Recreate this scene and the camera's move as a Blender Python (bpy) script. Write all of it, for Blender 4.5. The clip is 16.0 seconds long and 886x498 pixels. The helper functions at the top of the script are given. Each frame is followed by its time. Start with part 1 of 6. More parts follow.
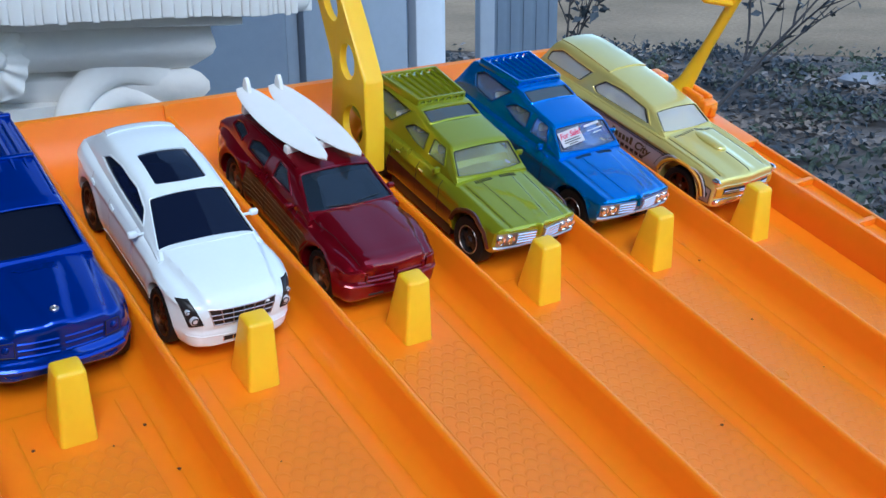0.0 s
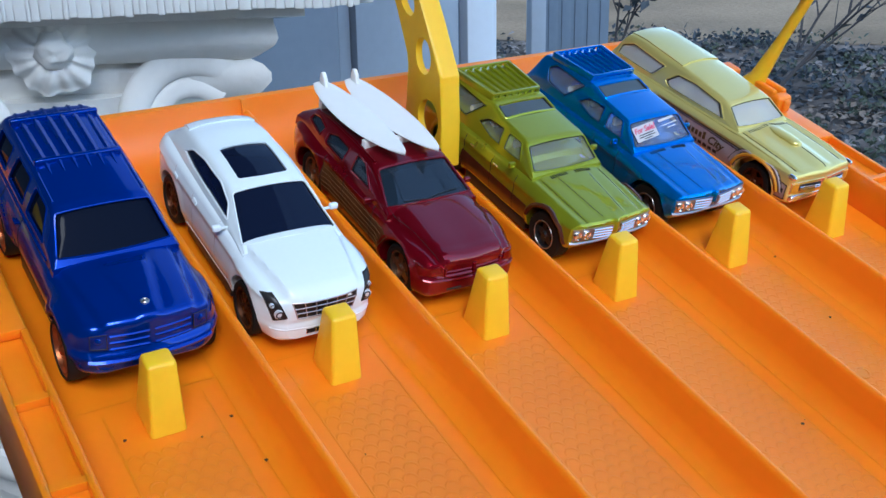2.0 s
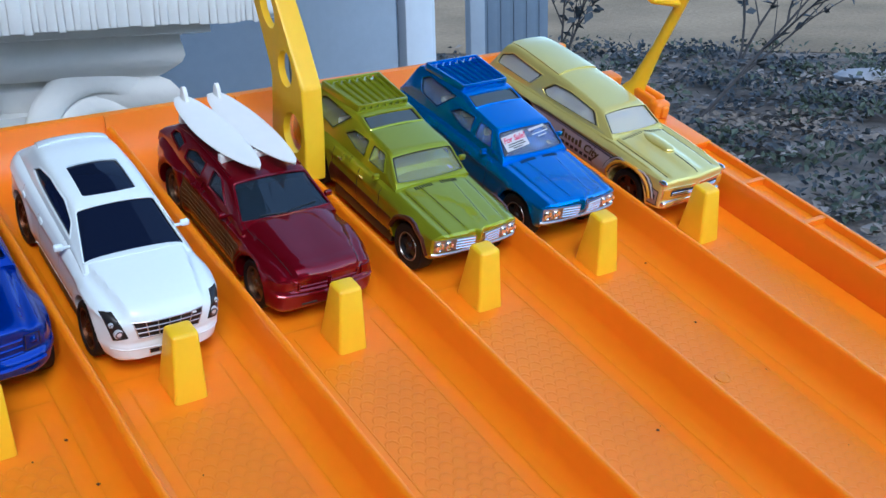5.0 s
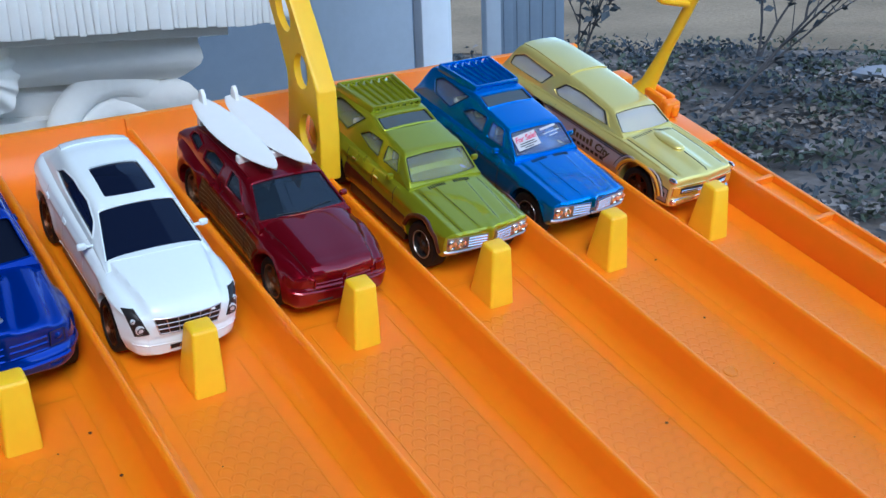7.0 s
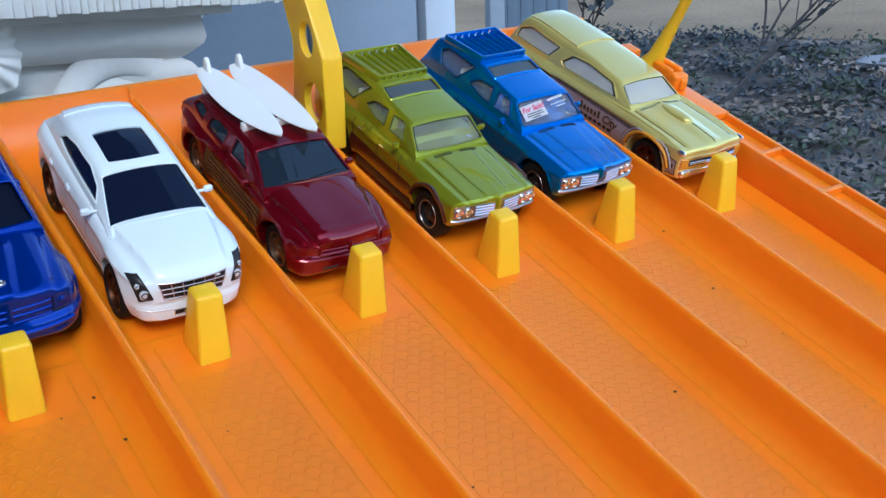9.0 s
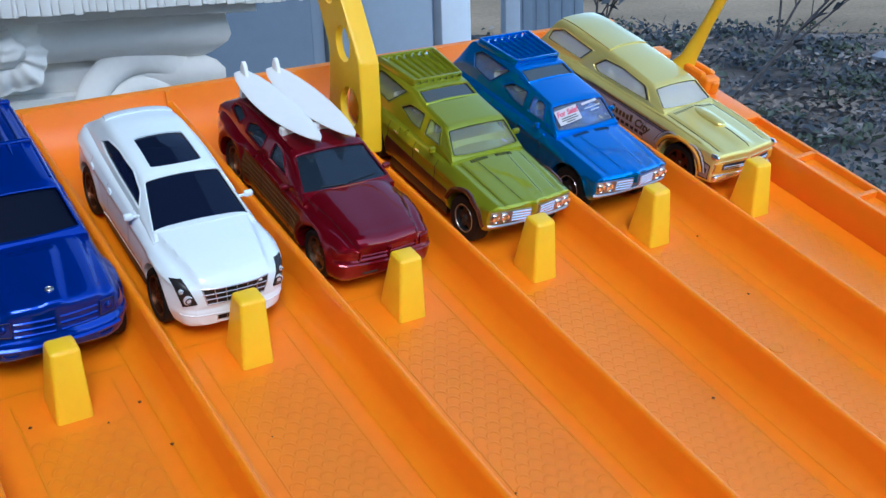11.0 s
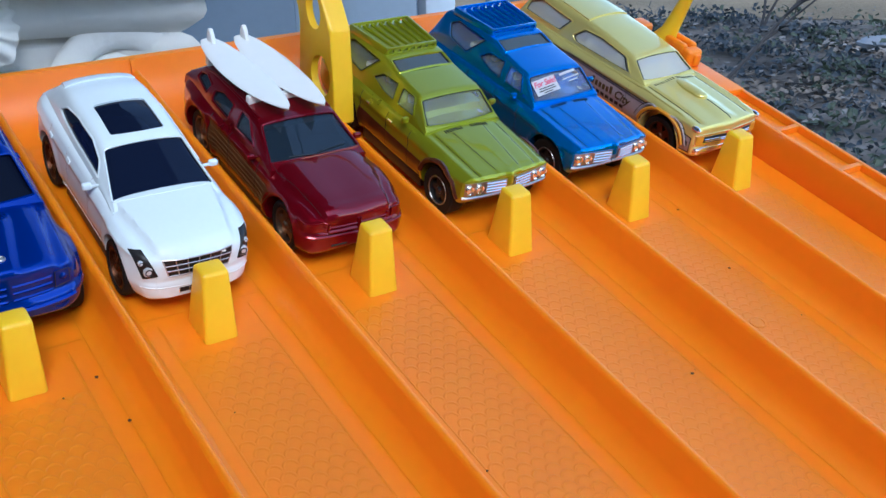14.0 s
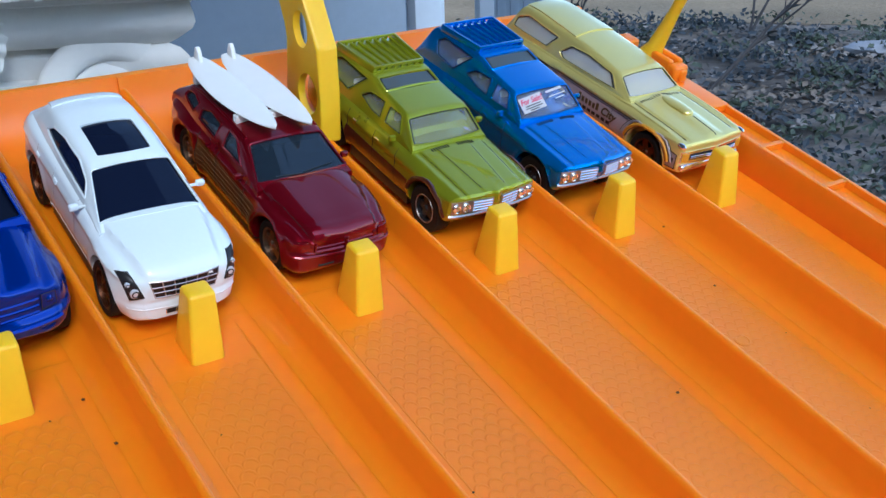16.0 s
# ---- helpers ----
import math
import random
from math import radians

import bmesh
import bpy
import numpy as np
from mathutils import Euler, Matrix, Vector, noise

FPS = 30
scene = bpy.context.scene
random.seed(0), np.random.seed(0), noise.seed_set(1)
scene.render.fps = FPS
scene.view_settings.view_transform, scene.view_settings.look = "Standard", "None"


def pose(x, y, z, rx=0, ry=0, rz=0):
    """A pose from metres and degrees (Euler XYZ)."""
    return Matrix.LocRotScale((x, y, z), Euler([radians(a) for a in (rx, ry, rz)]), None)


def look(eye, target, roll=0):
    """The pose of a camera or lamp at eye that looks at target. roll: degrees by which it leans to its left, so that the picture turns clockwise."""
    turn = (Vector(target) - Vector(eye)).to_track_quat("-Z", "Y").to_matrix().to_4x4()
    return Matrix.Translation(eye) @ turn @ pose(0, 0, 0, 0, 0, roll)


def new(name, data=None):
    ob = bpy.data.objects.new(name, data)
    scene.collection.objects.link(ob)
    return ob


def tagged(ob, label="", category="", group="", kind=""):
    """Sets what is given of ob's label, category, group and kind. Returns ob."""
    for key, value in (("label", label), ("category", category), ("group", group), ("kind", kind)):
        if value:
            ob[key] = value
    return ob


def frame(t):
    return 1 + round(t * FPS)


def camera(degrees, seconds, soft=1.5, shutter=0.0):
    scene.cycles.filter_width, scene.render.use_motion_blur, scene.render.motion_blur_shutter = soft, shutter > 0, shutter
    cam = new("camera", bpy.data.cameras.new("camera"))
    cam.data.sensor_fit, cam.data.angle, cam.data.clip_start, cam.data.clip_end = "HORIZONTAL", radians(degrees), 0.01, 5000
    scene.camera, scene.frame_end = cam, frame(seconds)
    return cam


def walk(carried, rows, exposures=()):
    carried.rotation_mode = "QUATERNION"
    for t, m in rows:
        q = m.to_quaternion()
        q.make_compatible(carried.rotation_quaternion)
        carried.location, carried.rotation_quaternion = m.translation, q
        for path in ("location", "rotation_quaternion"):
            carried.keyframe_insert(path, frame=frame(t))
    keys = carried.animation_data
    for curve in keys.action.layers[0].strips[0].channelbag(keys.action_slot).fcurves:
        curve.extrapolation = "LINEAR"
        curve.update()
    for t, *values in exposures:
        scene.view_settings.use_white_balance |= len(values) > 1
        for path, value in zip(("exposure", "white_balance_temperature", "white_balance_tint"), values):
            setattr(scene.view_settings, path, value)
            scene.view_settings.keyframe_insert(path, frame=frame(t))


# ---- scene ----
from mathutils.bvhtree import BVHTree

cam = camera(44.0, 16.0, soft=1.5)
# The raceway slopes down towards the viewer; its own axes: x across the lanes, y up the slope, z off the floor.
TRACK = pose(0, 0, 0, 16, 0, 0)
PATH = [
    (0.0, -0.05180, -0.15828, 0.15919, 56.644, -8.476, -33.863),
    (0.5, -0.05632, -0.15769, 0.15908, 56.364, -8.133, -33.112),
    (1.0, -0.06479, -0.15190, 0.15655, 55.918, -7.524, -31.755),
    (1.5, -0.06793, -0.14908, 0.15542, 55.593, -7.164, -31.020),
    (2.0, -0.05857, -0.15406, 0.15983, 55.765, -7.512, -31.625),
    (2.5, -0.04859, -0.16084, 0.16096, 56.000, -8.080, -33.284),
    (3.0, -0.04472, -0.16315, 0.16105, 56.321, -7.848, -34.043),
    (3.5, -0.04020, -0.16282, 0.16101, 56.365, -7.658, -33.922),
    (4.0, -0.03760, -0.16328, 0.16113, 56.609, -7.709, -34.217),
    (4.2, -0.03690, -0.16483, 0.16170, 56.745, -7.701, -34.321),
    (6.3, -0.04057, -0.16564, 0.15963, 56.802, -7.239, -34.054),
    (6.5, -0.04203, -0.16554, 0.16163, 56.791, -7.174, -33.820),
    (7.0, -0.03927, -0.17000, 0.16391, 56.763, -6.905, -33.656),
    (7.5, -0.03301, -0.17217, 0.15774, 56.609, -6.546, -33.807),
    (8.0, -0.03106, -0.17198, 0.15830, 56.497, -6.634, -33.875),
    (8.5, -0.03561, -0.17188, 0.15935, 56.438, -6.740, -33.662),
    (8.7, -0.03974, -0.17082, 0.15797, 56.364, -6.907, -33.555),
    (10.8, -0.04057, -0.16892, 0.16071, 55.819, -6.950, -33.167),
    (11.0, -0.04557, -0.16632, 0.16053, 55.754, -6.866, -32.838),
    (11.5, -0.05002, -0.16514, 0.16253, 55.493, -6.645, -32.011),
    (12.0, -0.04663, -0.16680, 0.16113, 55.609, -6.452, -32.193),
    (12.5, -0.04833, -0.16454, 0.15966, 55.351, -6.572, -32.162),
    (13.0, -0.05039, -0.16330, 0.15908, 55.191, -6.792, -32.119),
    (13.5, -0.04396, -0.16448, 0.15775, 55.252, -7.181, -32.764),
    (14.0, -0.03940, -0.16443, 0.15338, 55.132, -7.303, -33.438),
    (14.5, -0.04572, -0.16241, 0.15396, 54.965, -7.088, -32.665),
    (15.0, -0.04672, -0.16775, 0.16031, 55.488, -7.186, -32.805),
    (15.5, -0.04756, -0.16856, 0.16064, 55.572, -7.101, -33.031),
    (16.0, -0.03841, -0.16365, 0.15695, 55.414, -7.517, -33.916),
]
walk(cam, [(t, TRACK @ pose(x, y, z, rx, ry, rz)) for t, x, y, z, rx, ry, rz in PATH], exposures=[(0.0, 1.37, 5850, 5), (16.0, 1.37, 5850, 5)])

# ---- light: overcast daylight, an added unseen roof that blocks it overhead, open to the right and behind ----
world = bpy.data.worlds.new("world")
scene.world = world
world.use_nodes = True
wn = world.node_tree
sky = wn.nodes.new("ShaderNodeTexSky")
sky.sky_type, sky.sun_disc = "NISHITA", False
sky.sun_elevation, sky.sun_rotation = radians(43), radians(200)
sky.air_density, sky.dust_density, sky.ozone_density = 1.0, 0.4, 2.0
wn.links.new(sky.outputs["Color"], wn.nodes["Background"].inputs["Color"])
wn.nodes["Background"].inputs["Strength"].default_value = 0.15
sun = new("sun", bpy.data.lights.new("sun", "SUN"))
sun.data.energy, sun.data.angle, sun.data.color = 0.85, radians(28), (0.97, 0.98, 1.0)
sun.matrix_world = look((-0.8, -2.2, 2.2), (0, 0, 0))


# ---- materials ----
def material(name, color, rough=0.4, metal=0.0, vary=0.12, grain=120.0, bump=0.0, coat=0.0, spec=0.5, rough_vary=0.1, stain=0.0, stain_scale=12.0):
    """A surface with two scales of colour change, uneven gloss and fine relief; scales are per metre."""
    m = bpy.data.materials.new(name)
    m.use_nodes = True
    n, l = m.node_tree.nodes, m.node_tree.links
    b = n["Principled BSDF"]
    co = n.new("ShaderNodeTexCoord")
    fine, broad = n.new("ShaderNodeTexNoise"), n.new("ShaderNodeTexNoise")
    fine.inputs["Scale"].default_value, fine.inputs["Detail"].default_value = grain, 6.0
    broad.inputs["Scale"].default_value, broad.inputs["Detail"].default_value = stain_scale, 4.0
    for t in (fine, broad):
        l.new(co.outputs["Object"], t.inputs["Vector"])
    mix = n.new("ShaderNodeMix")
    mix.data_type = "RGBA"
    dark = [c * (1 - vary) for c in color]
    light = [min(1.0, c * (1 + vary)) for c in color]
    mix.inputs[6].default_value, mix.inputs[7].default_value = (*dark, 1), (*light, 1)
    l.new(fine.outputs["Fac"], mix.inputs[0])
    mix2 = n.new("ShaderNodeMix")
    mix2.data_type, mix2.blend_type = "RGBA", "MULTIPLY"
    mix2.inputs[0].default_value = stain
    ramp = n.new("ShaderNodeMapRange")
    ramp.inputs[1].default_value, ramp.inputs[2].default_value = 0.35, 0.65
    l.new(broad.outputs["Fac"], ramp.inputs[0])
    l.new(mix.outputs[2], mix2.inputs[6])
    l.new(ramp.outputs[0], mix2.inputs[7])
    l.new(mix2.outputs[2], b.inputs["Base Color"])
    rr = n.new("ShaderNodeMapRange")
    rr.inputs[3].default_value, rr.inputs[4].default_value = max(0.02, rough - rough_vary), min(1.0, rough + rough_vary)
    l.new(broad.outputs["Fac"], rr.inputs[0])
    l.new(rr.outputs[0], b.inputs["Roughness"])
    b.inputs["Metallic"].default_value = metal
    b.inputs["Coat Weight"].default_value = coat
    b.inputs["Coat IOR"].default_value = 1.32
    b.inputs["Coat Roughness"].default_value = 0.03
    b.inputs["Specular IOR Level"].default_value = spec
    if bump:
        bp = n.new("ShaderNodeBump")
        bp.inputs["Strength"].default_value, bp.inputs["Distance"].default_value = 0.6, bump
        l.new(fine.outputs["Fac"], bp.inputs["Height"])
        l.new(bp.outputs["Normal"], b.inputs["Normal"])
    return m


def paint(name, color, metal=0.0, rough=0.3, flake=0.0, coat_ior=1.4):
    """Toy-car enamel: a coloured base under a clear coat, with fine metal flake where given."""
    m = material(name, color, rough, metal, 0.02, 900.0, 0.0, 1.0, 0.05, 0.06, 0.0, 60.0)
    n, l = m.node_tree.nodes, m.node_tree.links
    b = n["Principled BSDF"]
    co = n["Texture Coordinate"]
    peel = n.new("ShaderNodeTexNoise")
    peel.inputs["Scale"].default_value, peel.inputs["Detail"].default_value = 350.0, 2.0
    l.new(co.outputs["Object"], peel.inputs["Vector"])
    bp = n.new("ShaderNodeBump")
    bp.inputs["Strength"].default_value, bp.inputs["Distance"].default_value = 0.25, 0.00006
    l.new(peel.outputs["Fac"], bp.inputs["Height"])
    l.new(bp.outputs["Normal"], b.inputs["Coat Normal"])
    b.inputs["Coat IOR"].default_value = coat_ior
    if flake:
        f = n.new("ShaderNodeTexVoronoi")
        f.inputs["Scale"].default_value = 5000.0
        l.new(co.outputs["Object"], f.inputs["Vector"])
        b2 = n.new("ShaderNodeBump")
        b2.inputs["Strength"].default_value, b2.inputs["Distance"].default_value = flake, 0.00003
        l.new(f.outputs["Color"], b2.inputs["Height"])
        l.new(b2.outputs["Normal"], b.inputs["Normal"])
    return m


def glass(name, color, rough=0.03, alpha=0.5, spec=0.6, ior=1.45):
    """Moulded window plastic, thin and tinted."""
    m = bpy.data.materials.new(name)
    m.use_nodes = True
    n, l = m.node_tree.nodes, m.node_tree.links
    b = n["Principled BSDF"]
    b.inputs["Base Color"].default_value = (*color, 1)
    b.inputs["Roughness"].default_value = rough
    b.inputs["Alpha"].default_value = alpha
    b.inputs["Specular IOR Level"].default_value = spec
    b.inputs["IOR"].default_value = ior
    return m


ORANGE = material("orange_plastic", (0.96, 0.243, 0.002), 0.38, 0, 0.04, 300, 0.00001, 0, 0.65, 0.06, 0.06, 25)
shader = ORANGE.node_tree.nodes["Principled BSDF"]
shader.inputs["Subsurface Weight"].default_value = 0.6
shader.inputs["Subsurface Radius"].default_value = (1.0, 0.95, 0.25)
shader.inputs["Subsurface Scale"].default_value = 0.0022
STONE = material("pale_stone", (0.24, 0.24, 0.25), 0.9, 0, 0.15, 60, 0.001)
YELLOW = material("yellow_plastic", (0.93, 0.56, 0.015), 0.38, 0, 0.05, 300, 0.00004, 0, 0.5, 0.08, 0.06, 40)
shader = YELLOW.node_tree.nodes["Principled BSDF"]
shader.inputs["Subsurface Weight"].default_value = 0.4
shader.inputs["Subsurface Radius"].default_value = (1.0, 0.6, 0.15)
shader.inputs["Subsurface Scale"].default_value = 0.002
PLASTER = material("white_plaster", (0.90, 0.89, 0.86), 0.85, 0, 0.06, 90, 0.0012, 0, 0.2, 0.08, 0.08, 14)
GREYPAINT = material("grey_painted_wood", (0.27, 0.31, 0.37), 0.6, 0, 0.06, 60, 0.0004, 0, 0.3, 0.1, 0.15, 3)
MIDPAINT = material("mid_grey_painted_wood", (0.38, 0.43, 0.50), 0.6, 0, 0.06, 60, 0.0004, 0, 0.3, 0.1, 0.15, 3)
SHADEROOF = material("shade_roof_paint", (0.11, 0.115, 0.125), 0.8, 0, 0.08, 8, 0.0008, 0, 0.2, 0.1, 0.15, 2)
BARK = material("grey_bark", (0.055, 0.050, 0.050), 0.9, 0, 0.3, 80, 0.002, 0, 0.2)
LEAF_GREEN = material("low_green_leaf", (0.055, 0.070, 0.048), 0.6, 0, 0.4, 40, 0.0005, 0, 0.3)
LEAF_BLUE = material("dark_leaf", (0.050, 0.060, 0.070), 0.7, 0, 0.4, 40, 0.0005, 0, 0.15)
LEAF_BROWN = material("brown_leaf", (0.185, 0.150, 0.120), 0.9, 0, 0.3, 9, 0.0005, 0, 0.2)
LEAF_PALE = material("pale_leaf", (0.24, 0.215, 0.195), 0.9, 0, 0.3, 9, 0.0005, 0, 0.2)
LEAF_DARK = material("dark_wet_leaf", (0.095, 0.090, 0.088), 0.8, 0, 0.3, 9, 0.0005, 0, 0.4)
DARKPAINT = material("slate_painted_wood", (0.17, 0.22, 0.29), 0.55, 0, 0.08, 60, 0.0004, 0, 0.3, 0.1, 0.15, 3)
WHITEPAINT = material("white_painted_wood", (0.72, 0.76, 0.82), 0.5, 0, 0.04, 60, 0.0004, 0, 0.3, 0.1, 0.1, 3)
FLOORWOOD = material("porch_boards", (0.13, 0.125, 0.12), 0.7, 0, 0.2, 30, 0.001, 0, 0.3, 0.1, 0.3, 3)
TABLEWOOD = material("table_wood", (0.25, 0.16, 0.09), 0.5, 0, 0.2, 40, 0.0005, 0, 0.3, 0.1, 0.2, 6)
SHADEWALL = material("shade_wall_siding", (0.13, 0.125, 0.12), 0.8, 0, 0.1, 20, 0.001, 0, 0.2, 0.1, 0.2, 2)
SOIL = material("leafy_soil", (0.195, 0.165, 0.140), 0.95, 0, 0.45, 30, 0.01, 0, 0.1, 0.05, 0.80, 3.5)
GRASS = material("dry_lawn", (0.30, 0.22, 0.14), 0.95, 0, 0.3, 40, 0.02, 0, 0.1, 0.05, 0.4, 1.0)
TYRE = material("black_rubber", (0.010, 0.010, 0.010), 0.6, 0, 0.3, 900, 0.00003, 0, 0.2)
DARK = material("black_plastic", (0.010, 0.010, 0.012), 0.4, 0, 0.2, 600, 0.00002, 0, 0.5)
CHROME = material("bright_chrome", (0.90, 0.91, 0.92), 0.10, 0.95, 0.05, 700, 0.00006, 0, 0.5, 0.05)
LENS = material("clear_lamp_lens", (0.62, 0.66, 0.70), 0.15, 0.2, 0.05, 700, 0, 0.5)
SPECK = material("dark_dirt", (0.06, 0.025, 0.015), 0.9, 0, 0.3, 900)


# ---- mesh helpers ----
def part(name, bm, mat, parent=None, label="", smooth=35):
    """Links a bmesh as one mesh object under a thing or a part."""
    me = bpy.data.meshes.new(name)
    bmesh.ops.recalc_face_normals(bm, faces=bm.faces)
    bm.to_mesh(me)
    bm.free()
    me.materials.append(mat)
    if smooth:
        me.polygons.foreach_set("use_smooth", [True] * len(me.polygons))
        me.set_sharp_from_angle(angle=radians(smooth))
    ob = new(name, me)
    ob.parent = parent
    return tagged(ob, label)


def thing(name, m, label, category, group="", kind=""):
    """An Empty at a thing's base, which carries its parts."""
    ob = new(name)
    ob.empty_display_size = 0.01
    ob.matrix_world = m
    return tagged(ob, label, category, group, kind)


def box(bm, x0, x1, y0, y1, z0, z1, bev=0.0, seg=2):
    """Adds a box, with rounded edges where bev is given."""
    r = bmesh.ops.create_cube(bm, size=1.0)
    for v in r["verts"]:
        v.co = Vector(((x0 + x1) / 2 + v.co.x * (x1 - x0), (y0 + y1) / 2 + v.co.y * (y1 - y0), (z0 + z1) / 2 + v.co.z * (z1 - z0)))
    if bev:
        es = list({e for v in r["verts"] for e in v.link_edges})
        bmesh.ops.bevel(bm, geom=es, offset=bev, segments=seg, affect="EDGES", profile=0.5)
    return bm


def extrude_profile(bm, pts, a, b, axis="y", bev=0.0):
    """A prism from a closed profile: pts are the two other coordinates, drawn from a to b along the axis."""
    def at(p, s):
        return {"x": (s, p[0], p[1]), "y": (p[0], s, p[1]), "z": (p[0], p[1], s)}[axis]
    v0 = [bm.verts.new(at(p, a)) for p in pts]
    v1 = [bm.verts.new(at(p, b)) for p in pts]
    n = len(pts)
    fs = [bm.faces.new(v0), bm.faces.new(v1[::-1])]
    for i in range(n):
        fs.append(bm.faces.new((v0[i], v1[i], v1[(i + 1) % n], v0[(i + 1) % n])))
    if bev:
        es = list({e for f in fs[:2] for e in f.edges})
        bmesh.ops.bevel(bm, geom=es, offset=bev, segments=2, affect="EDGES", profile=0.5)
    return bm


def lathe(bm, prof, m=Matrix.Identity(4), n=24):
    """Turns a profile of (radius, height) round the z axis of m."""
    rings = []
    for r, z in prof:
        rings.append([bm.verts.new(m @ Vector((r * math.cos(2 * math.pi * i / n), r * math.sin(2 * math.pi * i / n), z))) for i in range(n)])
    for a, b in zip(rings, rings[1:]):
        for i in range(n):
            bm.faces.new((a[i], a[(i + 1) % n], b[(i + 1) % n], b[i]))
    bm.faces.new(rings[0][::-1])
    bm.faces.new(rings[-1])
    return bm


def tube(bm, pts, r, n=8):
    """A round rod along points; r is one radius or one for each point."""
    pts = [Vector(p) for p in pts]
    rs = r if isinstance(r, (list, tuple)) else [r] * len(pts)
    rings = []
    for i, p in enumerate(pts):
        d = (pts[min(i + 1, len(pts) - 1)] - pts[max(i - 1, 0)]).normalized()
        u = d.orthogonal().normalized() if i == 0 else (u - d * u.dot(d)).normalized()
        w = d.cross(u)
        rings.append([bm.verts.new(p + rs[i] * (u * math.cos(2 * math.pi * k / n) + w * math.sin(2 * math.pi * k / n))) for k in range(n)])
    for a, b in zip(rings, rings[1:]):
        for k in range(n):
            bm.faces.new((a[k], a[(k + 1) % n], b[(k + 1) % n], b[k]))
    bm.faces.new(rings[0][::-1])
    bm.faces.new(rings[-1])
    return bm


def prism(bm, pts, way, depth):
    """A solid from a flat outline, pushed out along a way."""
    w = Vector(way).normalized() * depth
    a = [bm.verts.new(p) for p in pts]
    b = [bm.verts.new(Vector(p) + w) for p in pts]
    bm.faces.new(a[::-1])
    bm.faces.new(b)
    for i in range(len(pts)):
        j = (i + 1) % len(pts)
        bm.faces.new((a[i], a[j], b[j], b[i]))
    return bm


def carve(bm, cutter):
    """Cuts one solid out of another."""
    obs = []
    for b in (bm, cutter):
        me = bpy.data.meshes.new("temp")
        bmesh.ops.recalc_face_normals(b, faces=b.faces)
        b.to_mesh(me)
        b.free()
        obs.append(new("temp", me))
    mod = obs[0].modifiers.new("cut", "BOOLEAN")
    mod.object, mod.operation, mod.solver = obs[1], "DIFFERENCE", "EXACT"
    mod.use_self = True
    me = bpy.data.meshes.new_from_object(obs[0].evaluated_get(bpy.context.evaluated_depsgraph_get()))
    out = bmesh.new()
    out.from_mesh(me)
    for o in obs:
        d = o.data
        bpy.data.objects.remove(o)
        bpy.data.meshes.remove(d)
    bpy.data.meshes.remove(me)
    return out


def prism_x(outline, x0, x1):
    """A plate between x0 and x1 from an outline in (y, z)."""
    return prism(bmesh.new(), [(x0, y, z) for y, z in outline], (1, 0, 0), x1 - x0)


# ---- garden, porch and added light-blocking walls ----
GROUND = -0.90


def leaf(bm, m, w, l):
    """A small folded leaf of four triangles."""
    pts = [(0, 0, 0), (w / 2, l * 0.45, w * 0.18), (0, l, 0), (-w / 2, l * 0.45, w * 0.18)]
    v = [bm.verts.new(m @ Vector(p)) for p in pts]
    bm.faces.new((v[0], v[1], v[2]))
    bm.faces.new((v[0], v[2], v[3]))


def structure(name, bm, mat, label, category, smooth=0):
    return tagged(part(name, bm, mat, smooth=smooth), label, category, kind="structure")


def build_ground():
    bm = bmesh.new()
    box(bm, -60, 60, -60, 60, GROUND - 0.3, GROUND)
    structure("ground", bm, SOIL, "dark garden soil strewn with dry leaves", "ground")
    # dry lawn beyond the bed, with an uneven edge
    rng = random.Random(3)
    bm = bmesh.new()
    line = [(2.2, 5.6), (3.2, 4.55), (3.87, 3.95), (4.44, 3.60), (4.80, 3.05), (5.5, 2.3), (7.0, 1.0), (12.0, -3.0)]
    near = []
    for (ax, ay), (bx, by) in zip(line, line[1:]):
        n = max(3, int(math.hypot(bx - ax, by - ay) / 0.09))
        near += [(ax + (bx - ax) * k / n + rng.uniform(-0.07, 0.07), ay + (by - ay) * k / n + rng.uniform(-0.07, 0.07)) for k in range(n)]
    lo = [bm.verts.new((x, y, GROUND + 0.004)) for x, y in near]
    hi = [bm.verts.new((x + 22, y + 22, GROUND + 0.004)) for x, y in near]
    for i in range(len(near) - 1):
        bm.faces.new((lo[i], lo[i + 1], hi[i + 1], hi[i]))
    structure("lawn", bm, GRASS, "dry tan lawn beyond the leaf litter", "lawn")
    bm = bmesh.new()
    box(bm, -3.0, 1.62, -2.5, 1.85, -0.80, -0.75)
    structure("porch_floor", bm, FLOORWOOD, "grey boarded porch floor", "floor")
    # unseen roof, added to block sky light and darken reflections
    bm = bmesh.new()
    box(bm, -1.7, 0.60, -0.75, 1.66, 1.42, 1.50)
    structure("ceiling", bm, SHADEROOF, "unseen dull roof added to block the sky", "ceiling")
    # two unseen dark walls, added to cut light and reflections from behind and left
    bm = bmesh.new()
    box(bm, -1.6, 0.86, -2.6, -2.5, GROUND, 1.2)
    structure("shade_wall_south", bm, SHADEWALL, "unseen dark wall added behind to block light", "wall")
    bm = bmesh.new()
    box(bm, -1.76, -1.70, -2.5, 1.66, -0.75, 2.90)
    structure("shade_wall_west", bm, SHADEWALL, "unseen dark wall added at the left to block light", "wall")


